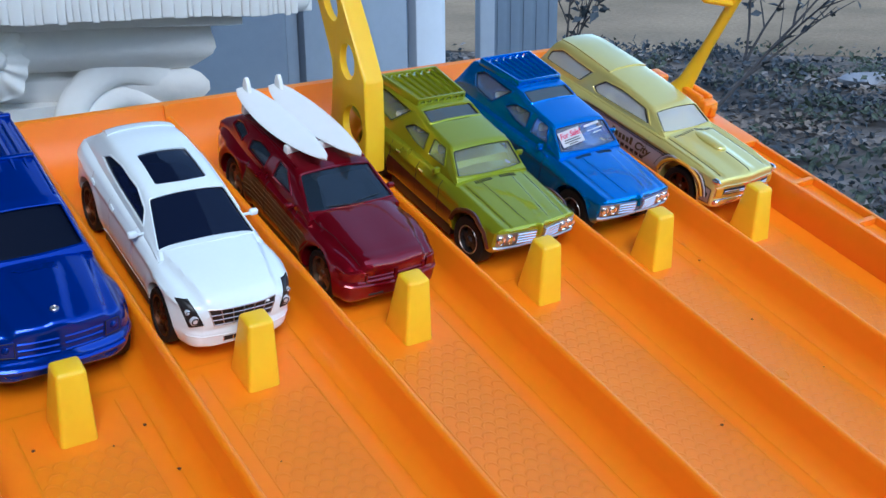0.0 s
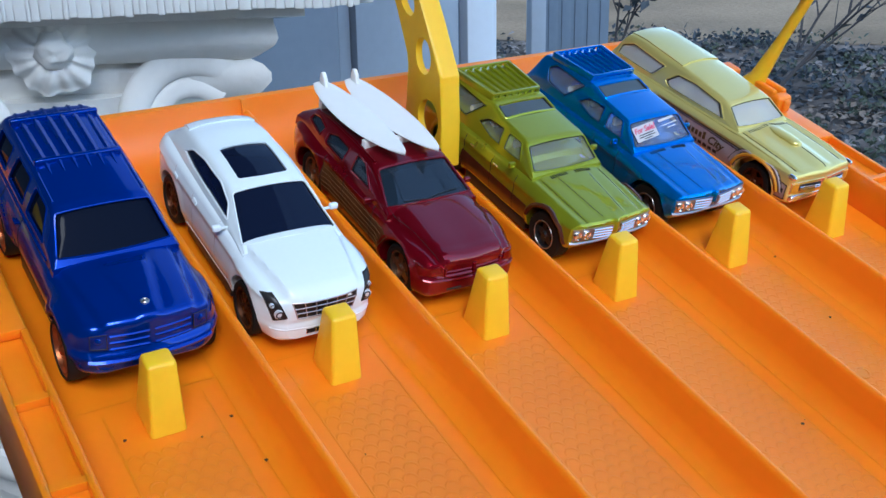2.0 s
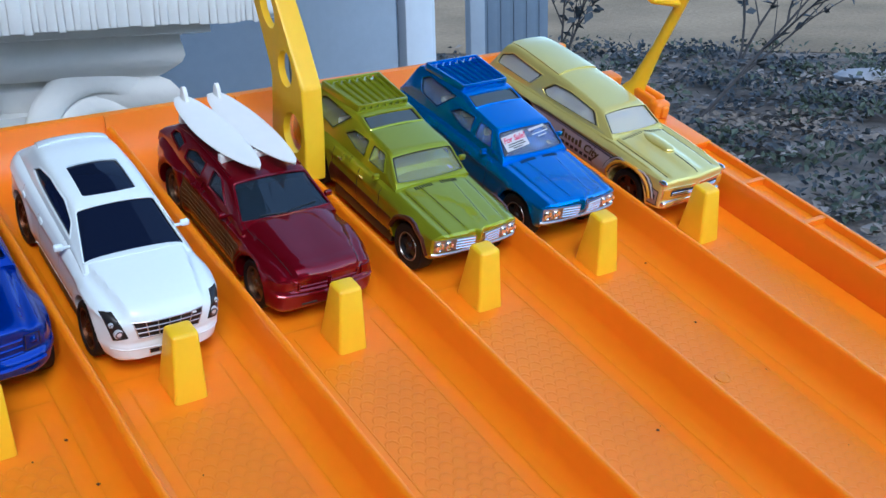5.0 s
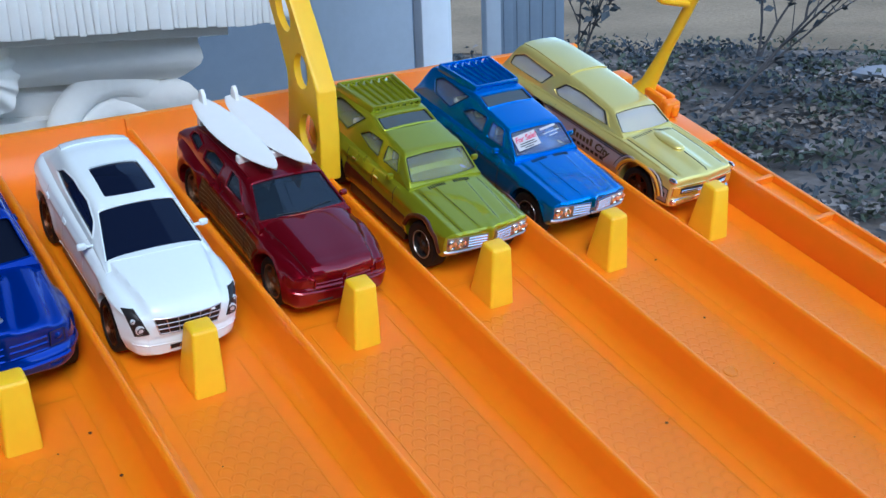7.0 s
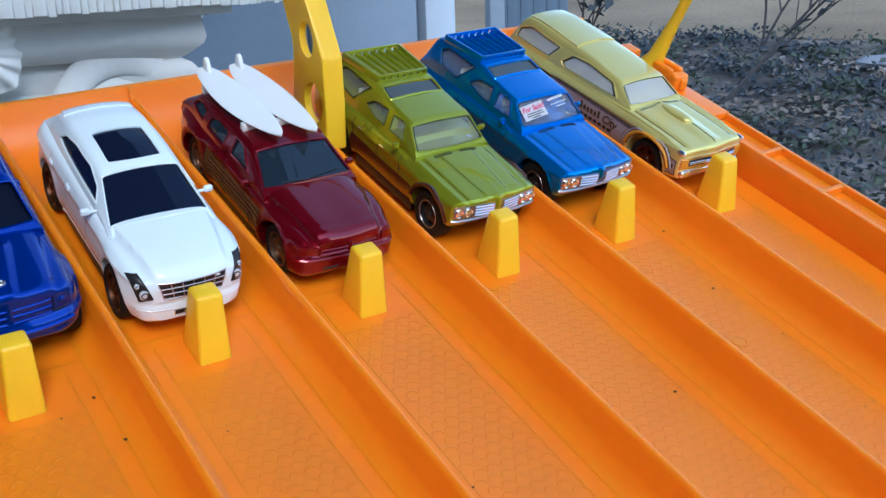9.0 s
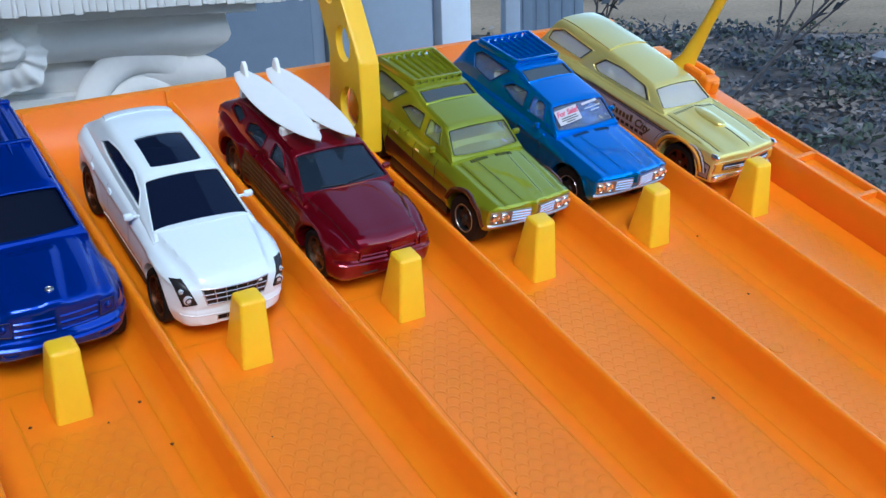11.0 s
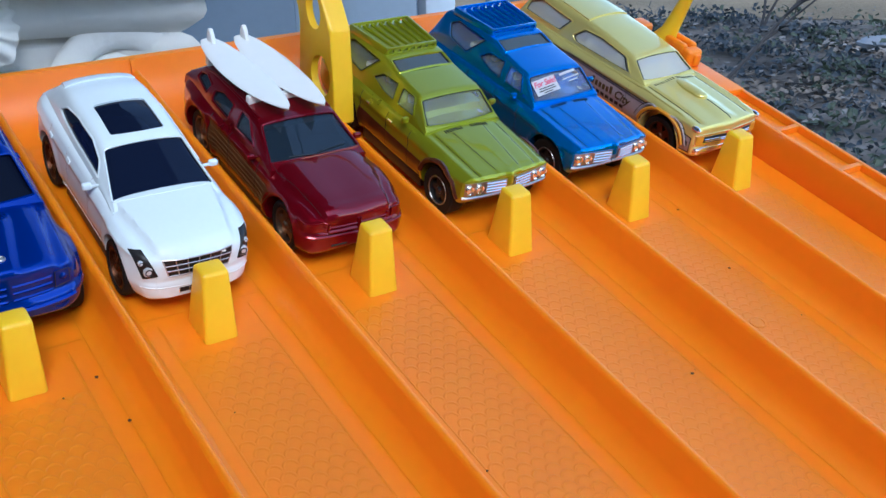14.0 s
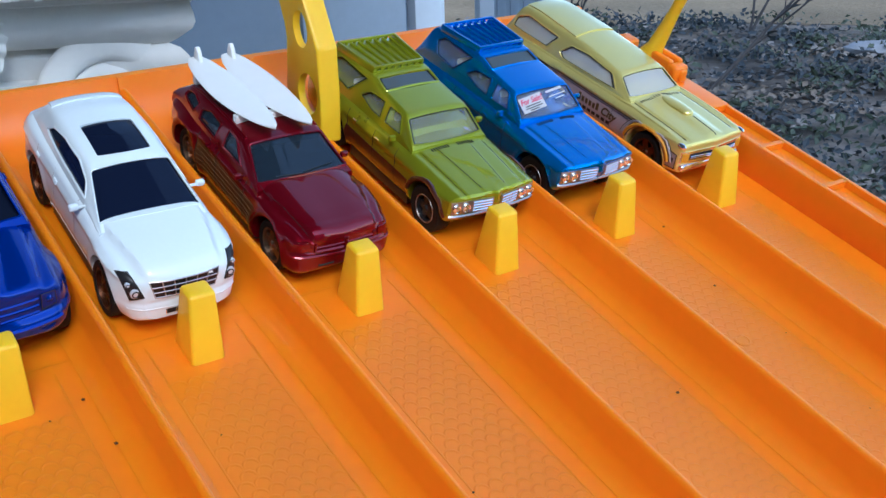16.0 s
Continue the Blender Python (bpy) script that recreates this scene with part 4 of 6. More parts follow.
SMOKE = glass("black_window_plastic", (0.003, 0.005, 0.014), 0.03, 1.0, 0.4, 1.18)
NAVY = glass("navy_window_plastic", (0.006, 0.010, 0.026), 0.03, 1.0, 0.45, 1.30)
BLUEGLASS = glass("smoke_blue_window_plastic", (0.014, 0.024, 0.036), 0.03, 0.90)
CLEAR = glass("clear_window_plastic", (0.66, 0.71, 0.68), 0.04, 0.18, 0.7)
# pale blue colour stands in for bright sky reflected in the yellow wagon's windows
MILKY = glass("sky_tinted_clear_plastic", (0.78, 0.84, 0.92), 0.05, 0.42, 0.9)
TINTED = glass("grey_tinted_plastic", (0.075, 0.095, 0.105), 0.04, 0.9, 0.5)
TRAY = material("grey_interior_plastic", (0.40, 0.40, 0.38), 0.6, 0, 0.08, 300, 0.00003)
SEAT = material("pale_interior_plastic", (0.86, 0.86, 0.80), 0.6, 0, 0.08, 300, 0.00003)
BLUE = paint("dark_blue_enamel", (0.0, 0.031, 0.29), 0.55, 0.18, 0.0, 1.33)
WHITE = paint("white_enamel", (0.76, 0.84, 0.86), 0.0, 0.3)
MAROON = paint("maroon_metallic_enamel", (0.20, 0.002, 0.010), 0.6, 0.30, 0.15, 1.5)
GREEN = paint("olive_green_metallic_enamel", (0.36, 0.39, 0.018), 0.65, 0.30, 0.12, 1.48)
AZURE = paint("bright_blue_metallic_enamel", (0.0, 0.205, 0.66), 0.75, 0.24, 0.12, 1.38)
GOLD = paint("pale_yellow_metallic_enamel", (0.80, 0.69, 0.22), 0.55, 0.34, 0.15, 1.5)
COPPER = material("copper_rim", (0.40, 0.13, 0.05), 0.35, 0.85, 0.1, 600)
BRONZE = material("dark_bronze_rim", (0.10, 0.035, 0.015), 0.35, 0.8, 0.1, 600)
GUNMETAL = material("dark_grey_rim", (0.04, 0.038, 0.04), 0.35, 0.6, 0.1, 600)
TAN = material("tan_bronze_rim", (0.22, 0.14, 0.09), 0.3, 0.85, 0.1, 600)
SILVER = material("silver_rim", (0.45, 0.42, 0.40), 0.3, 0.9, 0.1, 600)
# near-black: draws the shade in seams, creases and slots; also colours the gaskets
SEAM = material("seam_shadow_line", (0.010, 0.010, 0.008), 0.6, 0, 0.1, 400)
BOARD = material("white_board_plastic", (0.82, 0.83, 0.82), 0.35, 0, 0.03, 300, 0.00003)
PAPER = material("white_paper_decal", (0.56, 0.55, 0.57), 0.5, 0, 0.03, 300)
PINK = material("red_pink_print", (0.62, 0.02, 0.10), 0.5, 0, 0.05, 300)
BROWNINK = material("brown_print", (0.075, 0.045, 0.012), 0.4, 0, 0.2, 300)
INK = material("black_print", (0.012, 0.010, 0.012), 0.45, 0, 0.1, 300)
LILAC = material("mauve_silver_print", (0.42, 0.36, 0.36), 0.4, 0.2, 0.1, 300)
AMBER = material("amber_print", (0.70, 0.30, 0.02), 0.4, 0, 0.08, 300)
WOODLINE = material("tan_wood_line", (0.13, 0.06, 0.018), 0.4, 0, 0.4, 300)
WOODPRINT = material("wood_grain_print", (0.075, 0.030, 0.010), 0.35, 0, 0.6, 240, 0, 0.6)
BROWNPRINT = material("brown_wood_print", (0.075, 0.018, 0.010), 0.35, 0.2, 0.6, 300, 0, 0.6)
DOWN, BACK = (0, 0, -1), (0, 1, 0)


def build_suv():
    c = Car("toy_suv", 0, 0.0014, 0.4, "glossy dark blue toy station wagon with ribbed roof rack")
    body = [(0.0146, 0.0118, 0.0080, 0.0167, 0.0175), (0.0150, 0.0134, 0.0072, 0.0176, 0.0186), (0.0162, 0.0147, 0.0066, 0.0181, 0.0193), (0.0190, 0.0153, 0.0058, 0.0184, 0.0197), (0.0250, 0.0155, 0.0062, 0.0190, 0.0203), (0.0380, 0.0153, 0.0066, 0.0197, 0.0208), (0.0600, 0.0152, 0.0066, 0.0203, 0.0210), (0.0780, 0.0151, 0.0066, 0.0205, 0.0210), (0.0860, 0.0146, 0.0068, 0.0201, 0.0206), (0.0895, 0.0132, 0.0072, 0.0190, 0.0196), (0.0908, 0.0114, 0.0075, 0.0170, 0.0176)]
    cab = [(0.0352, 0.0134, 0.0196, 0.0132, 0.0202, 0.0006), (0.0448, 0.0136, 0.0198, 0.0103, 0.0285, 0.0006), (0.0600, 0.0136, 0.0200, 0.0103, 0.0300, 0.0008), (0.0780, 0.0135, 0.0200, 0.0103, 0.0305, 0.0008), (0.0838, 0.0134, 0.0200, 0.0102, 0.0303, 0.0008), (0.0866, 0.0132, 0.0200, 0.0104, 0.0282, 0.0006), (0.0900, 0.0126, 0.0192, 0.0116, 0.0206, 0.0006)]
    ys = (0.0258, 0.0738)

    def shape(x, y, z):
        up, nose = ramp(0.0150, 0.0172, z), ramp(0.034, 0.016, y)
        edge = 0.0094 + (y - 0.015) * 0.12
        hood = ramp(0.0385, 0.0345, y)
        # lowered fenders with a crown of their own, and a hood bulge that narrows to the badge
        nz = z - up * hood * 0.0007 * ramp(edge - 0.0009, edge + 0.0009, x) + up * hood * 0.0003 * bump((x - edge - 0.0028) / 0.0022)
        half = 0.0018 + max(0.0, y - 0.017) * 0.19
        nz += up * 0.00045 * ramp(half + 0.0009, half - 0.0002, x) * ramp(0.0345, 0.0300, y)
        # bowed nose, a bumper that stands out and a cladding line
        ny = y + nose * 0.0026 * (x / 0.015) ** 2 - 0.0012 * ramp(0.0126, 0.0108, z) * ramp(0.0230, 0.0150, y)
        nx = x + flares(x, y, z, ys, 0.0066, 0.0090, 0.0009, 0.0026) - 0.0006 * ramp(0.0112, 0.0090, z) * ramp(0.010, 0.013, x) - 0.0005 * ramp(0.0160, 0.0190, z) * ramp(0.012, 0.014, x)
        return nx, ny, nz

    bm = carve(body_mesh(body, 1.2, shape), wells(ys, 0.0080, 0.0150, 0.0068))
    cb = cabin_mesh(cab, r=0.0022, blend=0.0014)
    c.shells(bm, cb)
    cut = bmesh.new()
    screen = corners(0.0368, 0.0214, 0.0122, 0.0441, 0.0277, 0.0101)
    panes = [[(0.0434, 0.0213), (0.0474, 0.0274), (0.0552, 0.0281), (0.0560, 0.0214)], [(0.0590, 0.0215), (0.0586, 0.0282), (0.0684, 0.0284), (0.0708, 0.0217)], [(0.0734, 0.0220), (0.0722, 0.0284), (0.0822, 0.0282), (0.0832, 0.0224)]]
    quad_cut(cut, screen)
    for p in panes:
        side_cut(cut, p)
    c.add("body", bm, BLUE)
    c.add("cabin", carve(cb, cut), BLUE)
    c.add("window_insert", cabin_mesh(cab, 0.0006, 0.0022, 0.0014), SMOKE, "black tinted window plastic")
    c.frames(panes, screen, BLUE, 0.00026)
    underbody(c, 0.024, 0.090, 0.0118)
    c.wheels(ys, 0.0067, 0.0050, 0.0159, COPPER, 6, rim_r=0.84)
    # roof rack: cross bars and ribs
    for y, h in ((0.0606, 0.0096), (0.0790, 0.0100)):
        z = c.drop((0, y, 0.031), DOWN).z
        bm = bmesh.new()
        box(bm, -h, h, y - 0.0007, y + 0.0007, z - 0.0012, z + 0.0007, 0.0005, 3)
        c.add("rack_bar", bm, BLUE)
    for k in range(6):
        x = -0.0075 + 0.0030 * k
        c.line("roof_rib", [(x * 0.96, 0.0612, 0.031), (x, 0.0786, 0.031)], DOWN, BLUE, 0.00085, -0.0002)
        c.line("roof_rib", [(x * 0.95, 0.0562, 0.031), (x * 0.96, 0.0604, 0.031)], DOWN, BLUE, [0.0002 + 0.00005 * i for i in range(11)], -0.0001)
        c.line("spoiler_rib", [(x, 0.0797, 0.031), (x * 1.0, 0.0836, 0.031), (x * 1.0, 0.0862, 0.031)], DOWN, BLUE, 0.0005, -0.0001)
    for s in (-1, 1):
        c.line("belt_line", [(s * 0.02, 0.0400, 0.0196), (s * 0.02, 0.0620, 0.0202), (s * 0.02, 0.0860, 0.0204)], (-s, 0, 0), BLUE, 0.0005, -0.0001)
        c.line("roof_gutter", [(s * 0.0096, 0.0470, 0.031), (s * 0.0097, 0.0810, 0.031)], DOWN, BLUE, 0.00035, 0.0)
    bm = bmesh.new()
    p = c.drop((0, 0.0186, 0.02), DOWN)
    lathe(bm, [(0.0009, -0.0004), (0.0009, 0.0001), (0.0007, 0.00025), (0.0005, 0.00010), (0.0002, 0.00028), (0.0001, 0.00030)], Matrix.Translation(p + Vector((0, 0, 0.0001))), 20)
    c.add("hood_badge", bm, SILVER, "small round silver badge")
    # grille: crossbar frame over dark slots
    for s in (-1, 1):
        a, b = sorted((s * 0.0006, s * 0.0084))
        c.patch("grille", [(a, 0.012, 0.0118), (b, 0.012, 0.0118), (b, 0.012, 0.0166), (a, 0.012, 0.0166)], BACK, BLUE, -0.0002, 8, 4)
        for z in (0.0126, 0.0142, 0.0158):
            c.line("grille_bar", [(a, 0.012, z), (b, 0.012, z)], BACK, BLUE, 0.00034, 0.0)
        c.patch("headlight", [(s * 0.0090, 0.012, 0.0130), (s * 0.0124, 0.012, 0.0130), (s * 0.0122, 0.012, 0.0162), (s * 0.0090, 0.012, 0.0166)], BACK, BLUE, 0.0003, 6, 4)
        c.line("bumper_edge", [(s * 0.0005, 0.012, 0.0104), (s * 0.0128, 0.012, 0.0104)], BACK, BLUE, 0.0006, 0.0002)
        ring = [(s * (0.0096 + 0.0016 * math.cos(u)), 0.012, 0.0094 + 0.0008 * math.sin(u)) for u in (math.pi * k / 8 for k in range(17))]
        c.line("fog_light", ring, BACK, BLUE, 0.00026, 0.0, n=1)
        lamp = [(s * 0.0090, 0.012, 0.0130), (s * 0.0122, 0.012, 0.0132), (s * 0.0121, 0.012, 0.0162), (s * 0.0090, 0.012, 0.0166), (s * 0.0090, 0.012, 0.0130)]
        c.line("headlight_rim", lamp, BACK, SEAM, 0.00010, 0.0003, n=4)
        p = c.drop((s * 0.0106, 0.012, 0.0150), BACK)
        bm = lathe(bmesh.new(), [(0.0008, -0.0004), (0.0008, 0.0004), (0.0004, 0.0007), (0.0001, 0.0008)], Matrix.Translation(p) @ Matrix.Rotation(math.pi / 2, 4, "X"), 16)
        c.add("headlight_lens", bm, BLUE)
    c.patch("air_intake", [(-0.0062, 0.012, 0.0089), (0.0062, 0.012, 0.0089), (0.0062, 0.012, 0.0098), (-0.0062, 0.012, 0.0098)], BACK, DARK, -0.0001, 8, 2)
    for s in (-1, 1):
        for y in (0.0574, 0.0715):
            c.line("door_seam", [(s * 0.02, y, 0.0088), (s * 0.02, y, 0.0195)], (-s, 0, 0), SEAM, 0.0001)
        bm = bmesh.new()
        box(bm, min(s * 0.0146, s * 0.0154), max(s * 0.0146, s * 0.0154), 0.0585, 0.0610, 0.0172, 0.0177, 0.0002)
        c.add("door_handle", bm, BLUE)
    return c


def build_white_wagon():
    c = Car("toy_estate_car", 1, 0.0004, -1.0, "glossy white toy estate car with black windows")
    body = [(0.0120, 0.0092, 0.0052, 0.0136, 0.0148), (0.0131, 0.0116, 0.0044, 0.0149, 0.0160), (0.0165, 0.0135, 0.0041, 0.0160, 0.0170), (0.0215, 0.0141, 0.0040, 0.0168, 0.0178), (0.0335, 0.0139, 0.0038, 0.0177, 0.0187), (0.0500, 0.0140, 0.0036, 0.0186, 0.0192), (0.0700, 0.0141, 0.0036, 0.0192, 0.0196), (0.0810, 0.0137, 0.0040, 0.0190, 0.0195), (0.0862, 0.0120, 0.0050, 0.0180, 0.0188), (0.0880, 0.0100, 0.0065, 0.0160, 0.0170)]
    cab = [(0.0298, 0.0122, 0.0170, 0.0120, 0.0174, 0.0006), (0.0456, 0.0122, 0.0180, 0.0093, 0.0246, 0.0008), (0.0560, 0.0122, 0.0184, 0.0094, 0.0254, 0.0010), (0.0690, 0.0120, 0.0184, 0.0093, 0.0254, 0.0010), (0.0772, 0.0116, 0.0184, 0.0088, 0.0244, 0.0010), (0.0855, 0.0110, 0.0178, 0.0096, 0.0188, 0.0006)]
    ys = (0.0250, 0.0728)

    def shape(x, y, z):
        up, nose = ramp(0.0125, 0.0150, z), ramp(0.030, 0.013, y)
        # hood raised between two creases that run from the screen to the grille
        edge = 0.0080 + (y - 0.0135) * 0.150
        hood = ramp(0.0345, 0.0325, y) * ramp(0.0120, 0.0150, y)
        nz = z + up * hood * (0.0006 * ramp(edge + 0.0008, edge - 0.0001, x) - 0.0005 * bump((x - edge - 0.0016) / 0.0018))
        ny = y + nose * 0.0012 * (x / 0.012) ** 2 - 0.0002 * ramp(0.0092, 0.0084, z) * ramp(0.018, 0.014, y) + 0.0001 * bump((z - 0.0094) / 0.0008) * ramp(0.017, 0.014, y)
        nx = x + flares(x, y, z, ys, 0.0064, 0.0086, 0.0003, 0.0020) + 0.0004 * bump((z - 0.0156 - (y - 0.05) * 0.02) / 0.0012) * ramp(0.011, 0.013, x) - 0.0005 * ramp(0.0090, 0.0050, z) * ramp(0.011, 0.013, x)
        return nx, ny, nz

    bm = carve(body_mesh(body, 1.0, shape), wells(ys, 0.0076, 0.0141, 0.0064))
    cb = cabin_mesh(cab, r=0.0024, blend=0.0022)
    c.shells(bm, cb)
    cut = bmesh.new()
    screen = corners(0.0320, 0.0186, 0.0116, 0.0446, 0.0243, 0.0091)
    panes = [[(0.0408, 0.0193), (0.0438, 0.0222), (0.0500, 0.0240), (0.0600, 0.0243), (0.0672, 0.0234), (0.0706, 0.0214), (0.0640, 0.0206), (0.0540, 0.0201)]]
    roof = [(-0.0062, 0.0482, 0.0262), (0.0062, 0.0482, 0.0262), (0.0060, 0.0612, 0.0268), (-0.0060, 0.0612, 0.0268)]
    quad_cut(cut, screen)
    for p in panes:
        side_cut(cut, p)
    quad_cut(cut, roof, 0.001, 0.0025)
    c.add("body", bm, WHITE)
    c.add("cabin", carve(cb, cut), WHITE)
    c.add("window_insert", cabin_mesh(cab, 0.0004, 0.0024, 0.0022), NAVY, "navy tinted window plastic")
    c.frames(panes, screen, WHITE, 0.00026)
    underbody(c, 0.022, 0.086, 0.0110)
    c.wheels(ys, 0.0064, 0.0046, 0.0140, BRONZE, 10, rim_r=0.74)
    mirror(c, 0.0147, 0.0398, 0.0186, WHITE)
    # roof spoiler
    c.patch("roof_spoiler", [(-0.0086, 0.0742, 0.028), (0.0086, 0.0742, 0.028), (0.0078, 0.0800, 0.028), (-0.0078, 0.0800, 0.028)], DOWN, WHITE, 0.0004, 10, 4)
    # front: grille, lamps, intake
    g = c.patch("grille", [(-0.0066, 0.012, 0.0106), (0.0066, 0.012, 0.0106), (0.0078, 0.012, 0.0146), (-0.0078, 0.012, 0.0146)], BACK, DARK, 0.0001, 12, 4, "black grille with bright bars")
    for z in (0.0107, 0.0120, 0.0133, 0.0146):
        h = 0.0066 + (z - 0.0106) / 0.0040 * 0.0012
        c.line("grille_bar", [(-h, 0.012, z), (h, 0.012, z)], BACK, SILVER, 0.00015, 0.0001, "", g)
    for k in range(7):
        f = -1 + 2 * k / 6
        c.line("grille_bar", [(0.0066 * f, 0.012, 0.0107), (0.0077 * f, 0.012, 0.0146)], BACK, SILVER, 0.00013, 0.0001, "", g)
    for s in (-1, 1):
        h = c.patch("headlight", [(s * 0.0090, 0.013, 0.0112), (s * 0.0116, 0.013, 0.0106), (s * 0.0130, 0.018, 0.0156), (s * 0.0110, 0.018, 0.0156)], (0, 1, -0.15), GUNMETAL, 0.0002, 6, 6, "dark headlamp with bright lens")
        for x, z, r in ((0.0106, 0.0122, 0.0011), (0.0117, 0.0138, 0.0006)):
            p = c.drop((s * x, 0.012, z), BACK)
            bm = lathe(bmesh.new(), [(r, -0.0003), (r, 0.0003), (r * 0.7, 0.00045), (0.0001, 0.0005)], Matrix.Translation(p - Vector((0, 0.0002, 0))) @ Matrix.Rotation(math.pi / 2, 4, "X"), 16)
            c.add("lens", bm, LENS, "", h)
            ring = [p + Vector((r * 0.62 * math.cos(u), -0.0006, r * 0.62 * math.sin(u))) for u in (math.pi * q / 8 for q in range(17))]
            c.add("lens_ring", tube(bmesh.new(), ring, r * 0.16, 6), DARK, "", h)
        lamp = [(s * 0.0090, 0.013, 0.0112), (s * 0.0116, 0.013, 0.0106), (s * 0.0130, 0.018, 0.0156), (s * 0.0110, 0.018, 0.0156), (s * 0.0090, 0.013, 0.0112)]
        c.line("headlight_rim", lamp, (0, 1, -0.15), SEAM, 0.00014, 0.0002, "", h, 5)
        c.line("bumper_crease", [(s * 0.0005, 0.012, 0.0078), (s * 0.0120, 0.012, 0.0080)], BACK, WHITE, 0.00025, -0.0001)
        c.patch("fog_light", [(s * 0.0080, 0.012, 0.0060), (s * 0.0102, 0.012, 0.0060), (s * 0.0105, 0.012, 0.0072), (s * 0.0080, 0.012, 0.0070)], BACK, WHITE, -0.0001, 5, 3)
        for y in (0.0425, 0.0570, 0.0690):
            c.line("door_seam", [(s * 0.02, y, 0.0062), (s * 0.02, y + 0.0008, 0.0182)], (-s, 0, 0), LILAC, 0.00007)
        for y in (0.0545, 0.0672):
            c.patch("door_handle", [(s * 0.02, y, 0.0158), (s * 0.02, y + 0.0020, 0.0160), (s * 0.02, y + 0.0020, 0.0167), (s * 0.02, y, 0.0165)], (-s, 0, 0), WHITE, 0.0003, 3, 2)
        c.line("sill", [(s * 0.02, 0.0335, 0.0052), (s * 0.02, 0.0640, 0.0052)], (-s, 0, 0), WHITE, 0.0003, -0.0001)
    i = c.patch("air_intake", [(-0.0045, 0.012, 0.0062), (0.0045, 0.012, 0.0062), (0.0045, 0.012, 0.0074), (-0.0045, 0.012, 0.0074)], BACK, DARK, 0.0001, 8, 2)
    for k in range(5):
        c.line("intake_bar", [(-0.0045 + 0.00225 * k, 0.012, 0.0063), (-0.0045 + 0.00225 * k, 0.012, 0.0073)], BACK, CHROME, 0.00014, 0.0002, "", i, 3)
    return c


def build_surf_wagon():
    c = Car("toy_surf_wagon", 2, 0.0000, 0.3, "metallic maroon toy station wagon with wood-print sides")
    body = [(0.0142, 0.0122, 0.0050, 0.0123, 0.0129), (0.0147, 0.0136, 0.0042, 0.0131, 0.0138), (0.0170, 0.0141, 0.0040, 0.0138, 0.0147), (0.0220, 0.0144, 0.0038, 0.0146, 0.0157), (0.0361, 0.0143, 0.0036, 0.0158, 0.0172), (0.0500, 0.0142, 0.0036, 0.0166, 0.0176), (0.0700, 0.0142, 0.0036, 0.0172, 0.0180), (0.0820, 0.0138, 0.0040, 0.0170, 0.0178), (0.0875, 0.0122, 0.0052, 0.0160, 0.0168), (0.0892, 0.0105, 0.0070, 0.0140, 0.0150)]
    cab = [(0.0343, 0.0129, 0.0158, 0.0127, 0.0164, 0.0006), (0.0466, 0.0129, 0.0160, 0.0105, 0.0228, 0.0006), (0.0560, 0.0129, 0.0162, 0.0105, 0.0233, 0.0008), (0.0720, 0.0128, 0.0164, 0.0102, 0.0231, 0.0008), (0.0800, 0.0122, 0.0164, 0.0095, 0.0220, 0.0008), (0.0878, 0.0115, 0.0160, 0.0098, 0.0172, 0.0006)]
    ys = (0.0262, 0.0735)

    def shape(x, y, z):
        up, nose = ramp(0.0108, 0.0130, z), ramp(0.030, 0.015, y)
        edge = 0.0084 + (y - 0.0160) * 0.160
        hood = ramp(0.0372, 0.0350, y) * ramp(0.0142, 0.0152, y)
        # a flat trapezoid hood panel that ends in a rounded lip, with a low gutter along its edge
        nz = z + up * hood * (0.0008 * ramp(edge + 0.0005, edge - 0.0001, x) - 0.0003 * bump((x - edge - 0.0012) / 0.0012) - 0.0003 * ramp(edge * 0.7, 0.0, x))
        nz += up * 0.0002 * bump((y - 0.0166) / 0.0012) * ramp(0.0090, 0.0080, x)
        # lamps set back at the corners, and a bumper that stands proud below the grille
        front = ramp(0.0185, 0.0155, y)
        ny = y + nose * (0.0014 * (x / 0.0138) ** 2 + 0.0012 * ramp(0.0110, 0.0140, x))
        ny += front * (0.0005 * ramp(0.0084, 0.0090, x) * ramp(0.0096, 0.0100, z) - 0.0004 * ramp(0.0094, 0.0088, z) + 0.0005 * ramp(0.0060, 0.0042, z))
        nx = x + flares(x, y, z, ys, 0.0062, 0.0084, 0.0007, 0.0025) + 0.0004 * bump((z - 0.0148) / 0.0011) * ramp(0.011, 0.013, x)
        return nx, ny, nz

    bm = carve(body_mesh(body, 1.2, shape), wells(ys, 0.0074, 0.0142, 0.0062))
    cb = cabin_mesh(cab, r=0.0020, blend=0.0013)
    c.shells(bm, cb)
    cut = bmesh.new()
    screen = corners(0.0360, 0.0175, 0.0122, 0.0457, 0.0223, 0.0099)
    panes = [[(0.0440, 0.0175), (0.0500, 0.0217), (0.0546, 0.0221), (0.0546, 0.0174)], [(0.0590, 0.0174), (0.0584, 0.0216), (0.0650, 0.0219), (0.0692, 0.0206), (0.0690, 0.0178)], [(0.0728, 0.0181), (0.0712, 0.0209), (0.0760, 0.0215), (0.0800, 0.0206), (0.0808, 0.0188)]]
    quad_cut(cut, screen)
    for p in panes:
        side_cut(cut, p)
    c.add("body", bm, MAROON)
    c.add("cabin", carve(cb, cut), MAROON)
    c.add("window_insert", cabin_mesh(cab, 0.0004, 0.0020, 0.0013), BLUEGLASS, "smoke blue window plastic")
    c.frames(panes, screen, MAROON, 0.00034)
    underbody(c, 0.022, 0.087, 0.0110)
